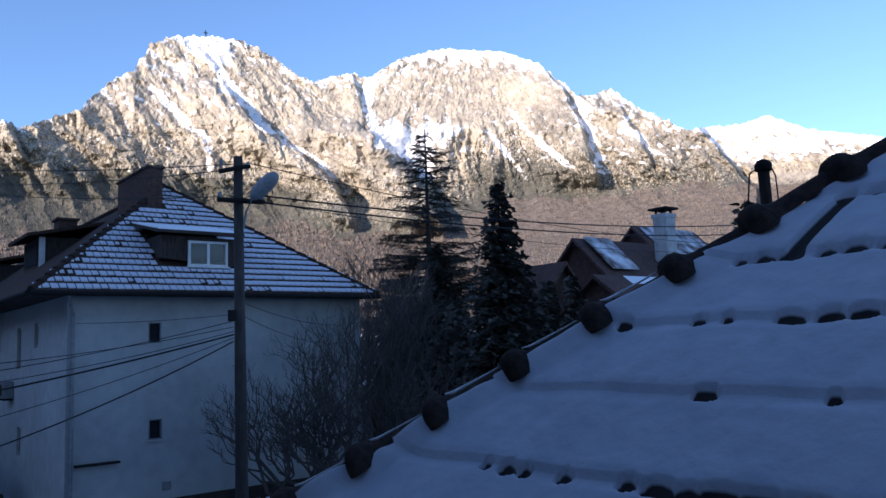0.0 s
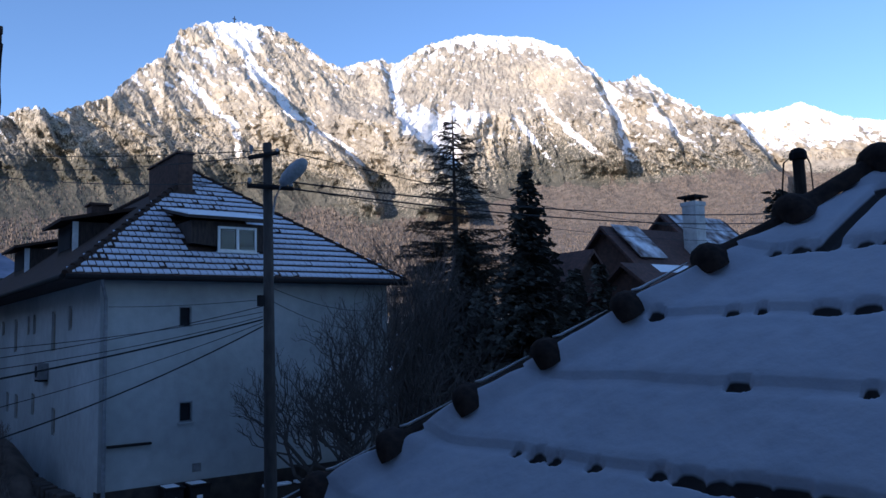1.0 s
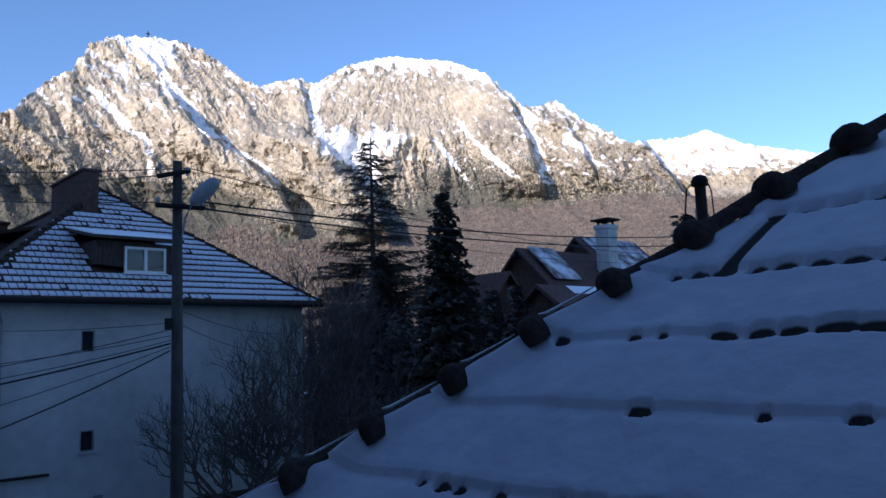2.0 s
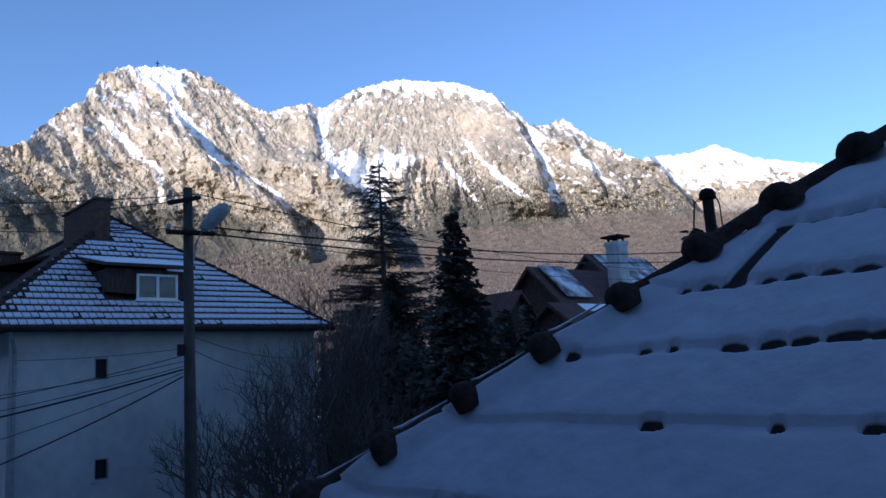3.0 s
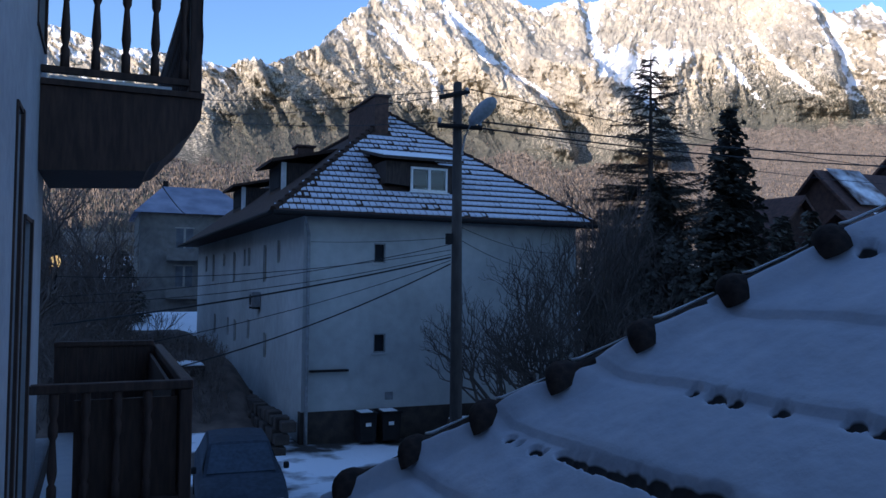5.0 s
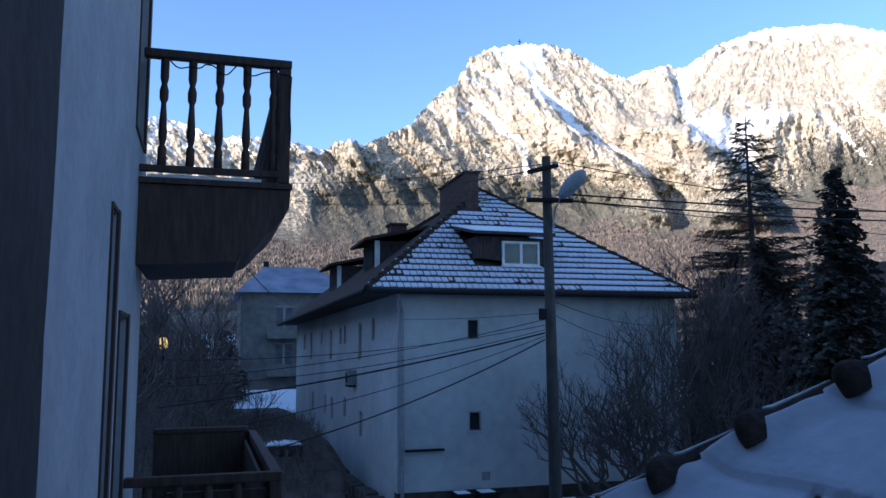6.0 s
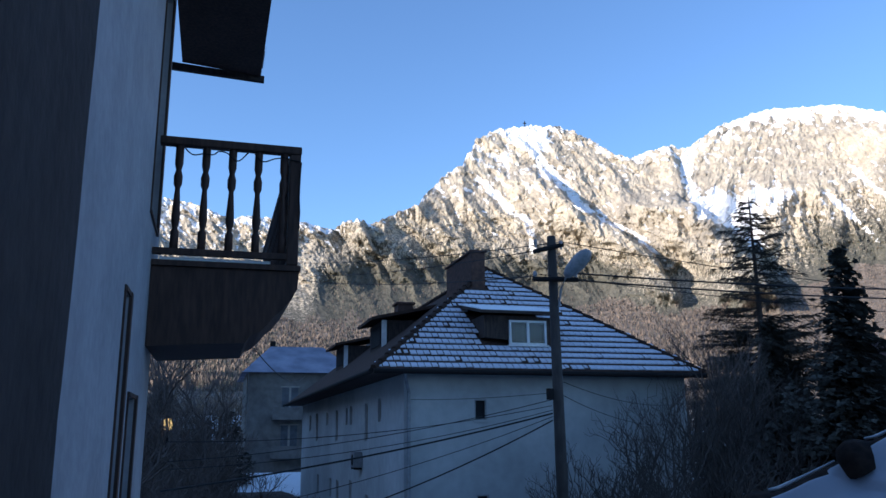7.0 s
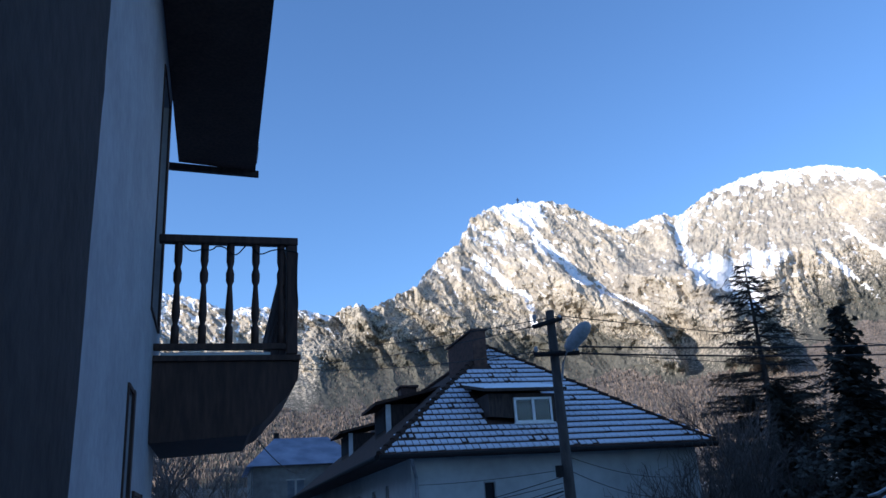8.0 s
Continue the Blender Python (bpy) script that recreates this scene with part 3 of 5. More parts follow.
def white_block():
    h = thing("apartment_house", (10.5, 30, 0), "white plastered two-storey house with snow-dusted hipped tile roof", "house")
    front = [(8.15, 8.53, 5.41, 6.02), (8.17, 8.56, 2.71, 3.29), (8.56, 8.82, 1.28, 1.52)]
    g = Geo()
    wall_with_holes(HX0, HX1, 1.05, HZ, front, lambda a, b, c, d: g.box(a, b, HY0, HY0 + 0.3, c, d))
    wl = make("front_wall", g, PLASTER, h, weld=True)
    for k, f in enumerate(front[:2]):
        window_part(h, *f, HY0, bars=0)
    make("wall_hatch", Geo().box(8.56, 8.82, HY0 + 0.05, HY0 + 0.1, 1.28, 1.52), ZINC, h)
    # long side wall with its rows of narrow windows
    side = [(22.25, 22.75, 5.43, 6.18), (24.6, 25.2, 4.79, 6.11), (27.9, 28.4, 5.40, 6.11), (29.0, 29.5, 5.40, 6.08), (31.6, 32.3, 4.74, 6.06), (34.7, 35.4, 5.46, 6.06), (38.5, 39.3, 4.69, 6.10), (41.5, 42.3, 5.22, 6.08),
            (24.35, 24.9, 2.09, 2.97), (27.8, 28.4, 2.52, 3.28), (31.1, 31.8, 2.16, 3.11), (33.2, 33.8, 2.3, 3.1), (37.6, 38.4, 2.07, 3.06)]
    g = Geo()
    wall_with_holes(HY0 + 0.3, HY1, 0.0, HZ, side, lambda a, b, c, d: g.box(HX0, HX0 + 0.3, a, b, c, d))
    make("side_wall", g, PLASTER, h, weld=True)
    for a, b, c, d in side:
        w = make("window", Geo().box(HX0 + 0.14, HX0 + 0.18, a, b, c, d), CURTAIN, h)
        fr = Geo().box(HX0 + 0.06, HX0 + 0.12, a, a + 0.08, c, d).box(HX0 + 0.06, HX0 + 0.12, b - 0.08, b, c, d)
        fr.box(HX0 + 0.06, HX0 + 0.12, a + 0.08, b - 0.08, c, c + 0.08).box(HX0 + 0.06, HX0 + 0.12, a + 0.08, b - 0.08, d - 0.08, d)
        make("frame", fr, BEIGE, w)
    make("back_wall", Geo().box(HX0 + 0.3, HX1, HY1 - 0.3, HY1, 0, HZ).box(HX1 - 0.3, HX1, HY0 + 0.3, HY1 - 0.3, 0, HZ), PLASTER, h)
    make("plinth", Geo().box(HX0 - 0.03, HX1 + 0.03, HY0 - 0.04, HY0 + 0.26, -0.3, 1.046), SOIL, h, "dark damp plinth")
    # eaves: soffit, fascia and gutter
    make("soffit", Geo().box(EX0, EX1, EY0, EY1, HZ, HZ + 0.05), OLD_WOOD, h)
    make("gutter", Geo().tube([(EX0, EY0 - 0.07, HZ + 0.03), (EX1, EY0 - 0.07, HZ + 0.0)], 0.075, 8), IRON, h, "dark eaves gutter")
    make("gutter", Geo().tube([(EX0 - 0.07, EY0, HZ + 0.03), (EX0 - 0.07, EY1, HZ + 0.03)], 0.075, 8), IRON, h)
    make("downpipe", Geo().tube([(EX0 + 0.9, EY0 - 0.02, HZ - 0.02), (HX0 + 0.12, HY0 - 0.12, HZ - 0.55), (HX0 + 0.12, HY0 - 0.12, 0.15)], 0.055, 8), ZINC, h, "grey zinc downpipe")
    make("drip_ledge", Geo().box(6.22, 7.38, HY0 - 0.14, HY0 - 0.002, 2.20, 2.26), IRON, h)
    # roof body
    b = Geo()
    z0 = HZ + 0.055
    b.add([(EX0, EY0, z0), (EX1, EY0, z0), (EX1, EY1, z0), (EX0, EY1, z0), (RX, RY0, RZ), (RX, RY1, RZ)], [(0, 1, 4), (1, 2, 5, 4), (2, 3, 5), (3, 0, 4, 5), (3, 2, 1, 0)])
    roof = make("roof", b, TILE, h, "brown tile roof, snow left between the tile edges")
    # hips
    for a, c in (((EX0, EY0, z0), (RX, RY0, RZ)), ((EX1, EY0, z0), (RX, RY0, RZ)), ((RX, RY0, RZ), (RX, RY1, RZ))):
        a, c = Vector(a), Vector(c)
        n = int((c - a).length / 0.42)
        g = Geo()
        for i in range(n):
            p, q = a.lerp(c, i / n), a.lerp(c, (i + 1.12) / n)
            g.tube([p + Vector((0, 0, 0.05)), q + Vector((0, 0, 0.02))], [0.115, 0.09], 6)
        make("hip_tiles", g, TILE, roof)
    # chimney stack on the hip, and the flashing
    c = make("chimney", Geo().box(9.42, 9.93, 22.9, 26.2, 9.0, 11.45), BRICK, h, "broad brown chimney stack", bevel=0.03)
    make("cap", Geo().box(9.36, 9.99, 22.84, 26.26, 11.45, 11.52), BRICK, c)
    return h, roof


HOUSE, HOUSE_ROOF = white_block()


def front_dormer(h):
    d = make("dormer", Geo().prism([(8.72, 7.95), (11.15, 7.75), (11.15, 8.62), (8.72, 8.66)], 19.62, 22.6, "y"), OLD_WOOD, h, "boarded dormer with a white two-pane window")
    k = 0.21
    up = lambda y: 8.68 + (y - 19.3) * k
    make("dormer_roof", Geo().prism([(19.3, up(19.3)), (22.3, up(22.3)), (22.3, up(22.3) + 0.09), (19.3, up(19.3) + 0.09)], 8.5, 11.25, "x"), OLD_WOOD, d)
    for i in range(8):
        y0 = 19.33 + i * 0.37
        make("snow_strip", Geo().prism([(y0, up(y0) + 0.092), (y0 + 0.32, up(y0 + 0.32) + 0.092), (y0 + 0.32, up(y0 + 0.32) + 0.13), (y0 + 0.03, up(y0) + 0.14)], 8.53, 11.22, "x"), SNOW, d)
    window_part(d, 9.52, 10.78, 7.72, 8.50, 19.5, name="dormer_window")


front_dormer(HOUSE)


def side_dormer(h, y0, y1, x, z0, z1):
    d = make("dormer", Geo().box(x, x + 2.6, y0, y1, z0, z1), OLD_WOOD, h, "dark boarded dormer on the long roof slope")
    make("dormer_roof", Geo().prism([(x - 0.5, z1 - 0.05), (x + 3.2, z1 + 0.75), (x + 3.2, z1 + 0.87), (x - 0.5, z1 + 0.07)], y0 - 0.35, y1 + 0.35, "y"), TILE, d)
    make("window", Geo().box(x - 0.03, x - 0.004, y0 + 0.3, y1 - 0.3, z0 + 0.5, z1 - 0.15), GLASS_DARK, d)
    make("corner_board", Geo().box(x - 0.04, x + 0.16, y0 - 0.04, y0 - 0.004, z0, z1), WHITE, d)


side_dormer(HOUSE, 27.0, 29.6, 7.0, 8.0, 9.45)
side_dormer(HOUSE, 35.2, 38.0, 6.8, 7.9, 9.3)
make("chimney", Geo().box(8.3, 9.0, 30.0, 30.8, 8.6, 10.6).box(8.22, 9.08, 29.92, 30.88, 10.6, 10.7), BRICK, HOUSE, "small brick chimney", bevel=0.02)


# ---- the snow-covered roof close by ----
SLOPE = math.tan(radians(39))
RIDGE_X, EAVE_X, STEP = 7.4, 1.72, 0.425


def roof_z(x):
    return 5.045 + (x - 4.103) * SLOPE


def hip_y(x):
    return 0.36 - (x - 3.14) * 1.09


HOLES = [(4.11, -0.99, 0.06), (4.11, -1.47, 0.05), (4.11, -1.64, 0.035), (4.11, -1.97, 0.085), (4.11, -2.16, 0.08), (4.11, -2.31, 0.08), (4.11, -2.50, 0.12), (4.11, -2.68, 0.12), (4.11, -2.9, 0.1),
         (3.685, -1.75, 0.075), (3.685, -2.34, 0.04), (3.685, -2.71, 0.06), (4.52, -1.50, 0.05), (4.52, -1.64, 0.09), (4.52, -1.77, 0.09), (4.52, -1.98, 0.07), (4.52, -2.12, 0.09), (4.52, -2.3, 0.09),
         (4.52, -2.46, 0.1), (4.52, -2.65, 0.1), (4.94, -1.93, 0.07), (4.94, -2.1, 0.1), (4.94, -2.3, 0.1), (4.94, -2.5, 0.12), (3.245, -0.72, 0.04), (3.245, -0.88, 0.07), (3.245, -1.0, 0.05),
         (3.245, -1.26, 0.055), (3.245, -1.62, 0.06), (3.245, -1.78, 0.10), (3.24, -1.92, 0.11), (3.25, -2.06, 0.12), (3.245, -2.22, 0.13), (3.245, -2.4, 0.13), (2.78, 0.27, 0.05), (2.78, 0.16, 0.03),
         (2.78, -0.02, 0.06), (2.78, -0.1, 0.03), (2.80, -0.28, 0.08), (2.80, -0.40, 0.10), (2.805, -0.54, 0.11), (2.81, -0.68, 0.11), (2.815, -0.82, 0.12), (2.82, -0.98, 0.12), (2.83, -1.14, 0.12), (2.84, -1.3, 0.12)]


def snow_depth(x, y):
    k = (x - 2.83) / STEP
    f = k - math.floor(k)
    # thick near the lower edge of every course, thinning upwards
    d = 0.088 + 0.020 * (1 - f) ** 1.2 + 0.016 * noise.noise(Vector((x * 2.2, y * 2.2, 1))) + 0.006 * noise.noise(Vector((x * 9, y * 9, 4)))
    d -= (0.010 + 0.010 * noise.noise(Vector((y * 1.7, x, 7)))) * (smooth(0.80, 0.97, f) + 0.6 * smooth(0.10, 0.0, f))
    d *= 0.35 + 0.65 * smooth(-0.02, 0.10, (hip_y(x) - y) * 0.7)
    # swept up against the lower hip tiles
    d += (0.062 + 0.03 * noise.noise(Vector((x * 3, y * 3, 2)))) * smooth(0.36, 0.07, hip_y(x) - y) * smooth(4.75, 4.35, x)
    m = melted(x, y)
    return d * (1 - 0.65 * m)


def melted(x, y):
    """How far the snow has gone: 1 in a hole, 0 where it lies."""
    m = 0
    for hx, hy, hr in HOLES:
        if abs(y - hy) < 0.25 and abs(x - hx) < 0.15:
            q = ((y - hy) / (hr * 0.85)) ** 2 + ((x - hx + 0.02) / (0.022 + 0.09 * hr)) ** 2
            q *= 1 + 0.15 * noise.noise(Vector((x * 30, y * 30, hx)))
            m = max(m, smooth(1.6, 0.6, q))
    # the bare strip along a slid seam
    sx, sy = x - 4.52, y + 1.80
    if -0.02 < sx < 0.42:
        m = max(m, smooth(0.07, 0.03, abs(sy + sx * 0.36)))
    return m


def near_roof():
    h = thing("neighbour_house", (4.6, -4, 0), "house with snow-covered tiled hip roof", "house")
    y0 = -7.5
    # roof body under the tiles
    yr = hip_y(RIDGE_X)
    b = Geo()
    z = lambda x: roof_z(x) - 0.12
    far = 2 * RIDGE_X - EAVE_X
    b.add([(EAVE_X, y0, z(EAVE_X)), (EAVE_X, hip_y(EAVE_X), z(EAVE_X)), (RIDGE_X, yr, z(RIDGE_X)), (RIDGE_X, y0, z(RIDGE_X)), (far, hip_y(EAVE_X), z(EAVE_X)), (far, y0, z(EAVE_X))],
          [(0, 3, 2, 1), (1, 2, 4), (3, 5, 4, 2), (0, 1, 4, 5), (0, 5, 3)])
    make("roof_deck", b, TILE, h)
    make("wall", Geo().box(EAVE_X + 0.5, far - 0.5, y0 + 0.1, hip_y(EAVE_X) - 0.5, -0.3, z(EAVE_X) - 0.004), PLASTER, h)
    make("gutter", Geo().tube([(EAVE_X - 0.03, y0, z(EAVE_X) - 0.02), (EAVE_X - 0.03, hip_y(EAVE_X), z(EAVE_X) - 0.02)], 0.07, 8), ZINC, h)
    # snow blanket
    g = Geo()
    nx, ny = 440, 520
    bared = []
    for i in range(nx):
        x = lerp(EAVE_X - 0.04, 6.2, i / (nx - 1))
        for j in range(ny):
            y = lerp(-3.6, hip_y(x) + 0.03, j / (ny - 1))
            bared.append(melted(x, y))
            g.v.append((x, y, roof_z(x) - 0.035 + snow_depth(x, y) / math.cos(radians(39))))
    for i in range(nx - 1):
        for j in range(ny - 1):
            k = i * ny + j
            g.f.append((k, k + ny, k + ny + 1, k + 1))
    g.m = [0] * len(g.f)
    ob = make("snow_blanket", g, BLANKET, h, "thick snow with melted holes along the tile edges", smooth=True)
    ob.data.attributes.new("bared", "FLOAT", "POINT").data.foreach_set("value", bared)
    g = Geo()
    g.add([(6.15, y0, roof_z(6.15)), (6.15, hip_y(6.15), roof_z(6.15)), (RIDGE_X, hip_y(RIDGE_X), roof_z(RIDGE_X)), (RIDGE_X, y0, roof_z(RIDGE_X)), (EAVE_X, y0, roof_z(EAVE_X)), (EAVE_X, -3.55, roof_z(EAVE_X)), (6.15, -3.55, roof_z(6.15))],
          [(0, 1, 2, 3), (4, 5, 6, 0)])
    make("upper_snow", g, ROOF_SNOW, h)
    # tiles bared at the holes: wavy, one strip a course
    g = Geo()
    for c in range(-2, 8):
        x0 = 2.83 + c * STEP - 0.02
        for j in range(150):
            ya = -3.5 + j * 0.035
            yb = ya + 0.035
            if yb > hip_y(x0 + STEP):
                break
            za, zb = 0.005 * math.sin(ya * 33), 0.005 * math.sin(yb * 33)
            x1 = x0 + STEP + 0.03
            g.add([(x0, ya, roof_z(x0) - 0.012 + za), (x1, ya, roof_z(x1) - 0.05 + za), (x1, yb, roof_z(x1) - 0.05 + zb), (x0, yb, roof_z(x0) - 0.012 + zb), (x0, ya, roof_z(x0) - 0.055), (x0, yb, roof_z(x0) - 0.055)],
                  [(0, 1, 2, 3), (0, 3, 5, 4)])
    make("bare_tiles", g, TILE, h, kind="stuff")
    return h


NEAR = near_roof()


def hip_caps(h):
    """Overlapping half-round hip tiles, each with a raised lip at its lower end."""
    d = Vector((1, -1.09, SLOPE)).normalized()
    side = d.cross(Vector((0, 0, 1))).normalized()
    up = side.cross(d)
    g, n = Geo(), 10
    rings = []
    for s, r in ((-0.045, 0.07), (-0.035, 0.14), (-0.01, 0.185), (0.04, 0.205), (0.09, 0.19), (0.13, 0.14), (0.15, 0.12), (0.20, 0.108), (0.40, 0.104), (0.62, 0.10)):
        rings.append([(d * s + side * (math.cos(a) * r + (r - 0.085) * 0.3) + up * (math.sin(a) * r * 0.9 - 0.02 - (r - 0.085) * 0.25)) for a in (math.pi * j / (n - 1) for j in range(n))])
    vs = [p for ring in rings for p in ring]
    fs = [((i - 1) * n + j, (i - 1) * n + j + 1, i * n + j + 1, i * n + j) for i in range(1, len(rings)) for j in range(n - 1)] + [tuple(range(n))]
    g.add(vs, fs)
    first = None
    snow = None
    for k in range(-3, 11):
        x = 3.15 + 0.328 * k
        p = Vector((x, hip_y(x) + 0.02, roof_z(x) + 0.045))
        if first is None:
            first = make("hip_tile", g, RIDGE_TILE, None, smooth=True)
            ob = first
        else:
            ob = new("hip_tile", first.data)
        ob.parent = h
        ob.matrix_parent_inverse = Matrix.Translation(h.location).inverted()
        ob.matrix_basis = Matrix.Translation(p) @ pose(0, 0, 0, random.uniform(-2, 2), random.uniform(-2, 2), random.uniform(-3, 3))
    # snow resting on the lower ones, in the hollows between the lips
    for k in range(-2, 4):
        x = 3.15 + 0.328 * k
        p = Vector((x, hip_y(x) + 0.02, roof_z(x) + 0.045))
        w = random.uniform(0.005, 0.009)
        s = Geo().tube([p + d * 0.13 + up * 0.10 + side * -0.02, p + d * 0.18 + up * 0.085 + side * -0.02, p + d * 0.35 + up * 0.078 + side * -0.02, p + d * 0.50 + up * 0.074 + side * -0.015], [w * 1.2, w * 1.6, w, w * 0.6], 8)
        make("snow_patch", s, SNOW, h, smooth=True)


hip_caps(NEAR)


def roof_pipe():
    p = thing("vent_pipe", (7.09, -0.30, 5.2), "dark roof vent pipe with cap and hanging wires", "pipe")
    x, y = 7.03, -0.32
    make("pipe", Geo().tube([(x + 0.06, y + 0.02, 5.2), (x, y, 6.50)], 0.05, 10), OLD_WOOD, p)
    make("cap", Geo().lathe([(0.05, 6.46), (0.074, 6.47), (0.076, 6.52), (0.056, 6.555), (0.02, 6.57)], x, y), IRON, p)
    make("wire", Geo().tube([(x - 0.02, y, 6.53), (x - 0.10, y + 0.08, 6.44), (x - 0.12, y + 0.10, 6.2), (x - 0.09, y + 0.07, 5.8)], 0.008, 5), CABLE, p)
    make("wire", Geo().tube([(x + 0.04, y - 0.04, 6.53), (x + 0.07, y - 0.07, 6.42), (x + 0.07, y - 0.08, 6.1), (x + 0.07, y - 0.05, 5.8)], 0.007, 5), CABLE, p)


roof_pipe()


# ---- the viewer's own building ----
WX = 0.12


def own_building():
    h = thing("own_house", (-2, 0, 0), "white plastered guest house with dark timber balconies", "house")
    holes = [(1.25, 1.5, 3.2, 5.9), (1.9, 2.4, 3.4, 5.3), (2.5, 3.2, 6.75, 8.9)]
    g = Geo()
    wall_with_holes(-16, 3.6, -0.2, 12, holes, lambda a, b, c, d: g.box(WX - 0.35, WX, a, b, c, d))
    make("wall", g, OWN_PLASTER, h, weld=True)
    make("end_wall", Geo().box(-8, -0.95, 6.95, 7.3, -0.2, 12).box(-0.95, -0.6, 3.6, 7.3, -0.2, 12).box(-0.95, WX - 0.35, 3.25, 3.596, -0.2, 12), OWN_PLASTER, h)
    make("base_wall", Geo().box(-0.596, WX, 3.604, 6.3, -0.2, 3.1), OWN_PLASTER, h)
    for a, b, c, d in holes:
        w = make("window", Geo().box(WX - 0.30, WX - 0.26, a, b, c, d), GLASS_DARK, h)
        fr = Geo().box(WX - 0.06, WX + 0.012, a - 0.03, a - 0.002, c - 0.03, d + 0.03).box(WX - 0.06, WX + 0.02, b + 0.002, b + 0.09, c - 0.03, d + 0.03)
        fr.box(WX + 0.003, WX + 0.015, a, b, d + 0.002, d + 0.03).box(WX + 0.003, WX + 0.015, a, b, c - 0.03, c - 0.002)
        make("frame", fr, WOOD, w)
    make("end_wall", Geo().box(-8, WX - 0.35, -16, -15.65, -0.2, 12), OWN_PLASTER, h)
    make("roof", Geo().prism([(-9, 12), (WX + 0.4, 12), (-4, 15.5)], -16.5, 5.2, "y"), RIDGE_TILE, h)
    # eaves over the wall
    e = make("roof_overhang", Geo().prism([(WX + 0.004, 9.18), (1.0, 9.11), (1.0, 9.23), (WX + 0.004, 9.32)], -16, 5.0, "y"), WOOD, h, "dark boarded eaves")
    make("bargeboard", Geo().prism([(WX - 0.24, 9.10), (1.04, 9.05), (1.04, 9.12), (WX - 0.24, 9.18)], 5.0, 5.06, "y"), OLD_WOOD, e)
    make("snow_edge", Geo().prism([(WX + 0.004, 9.324), (1.02, 9.235), (1.02, 9.30), (WX + 0.004, 9.40)], 4.6, 5.05, "y"), SNOW, e)
    return h


own_building()


def wall_sheet():
    """Thin dark brown sheet on the near stretch of the wall, with an uneven edge."""
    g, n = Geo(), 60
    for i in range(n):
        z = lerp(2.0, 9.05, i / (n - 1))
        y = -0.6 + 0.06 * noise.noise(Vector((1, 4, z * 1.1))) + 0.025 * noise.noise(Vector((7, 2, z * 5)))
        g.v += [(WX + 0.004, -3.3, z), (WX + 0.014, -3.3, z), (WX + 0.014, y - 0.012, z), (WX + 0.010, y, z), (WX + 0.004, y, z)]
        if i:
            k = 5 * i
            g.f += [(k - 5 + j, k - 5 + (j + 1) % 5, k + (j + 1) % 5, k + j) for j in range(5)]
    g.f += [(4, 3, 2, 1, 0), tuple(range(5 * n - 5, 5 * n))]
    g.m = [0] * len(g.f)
    make("wall_sheet", g, DARK_SHEET, label="dark brown rough sheet with an uneven edge on the white wall", category="wall panel")


DARK_SHEET = material("dark_brown_sheet", (0.042, 0.037, 0.036), (0.030, 0.027, 0.027), 9, 0.9, 0.35, stains=0.35)
wall_sheet()


def baluster_geo(z0, z1, x=0.0, y=0.0):
    h = z1 - z0
    prof = [(0.034, 0), (0.034, 0.16), (0.020, 0.19), (0.030, 0.24), (0.036, 0.30), (0.028, 0.45), (0.020, 0.58), (0.034, 0.62), (0.036, 0.70), (0.022, 0.76), (0.034, 0.82), (0.034, 1.0)]
    return Geo().lathe([(r, z0 + h * t) for r, t in prof], x, y, 8)


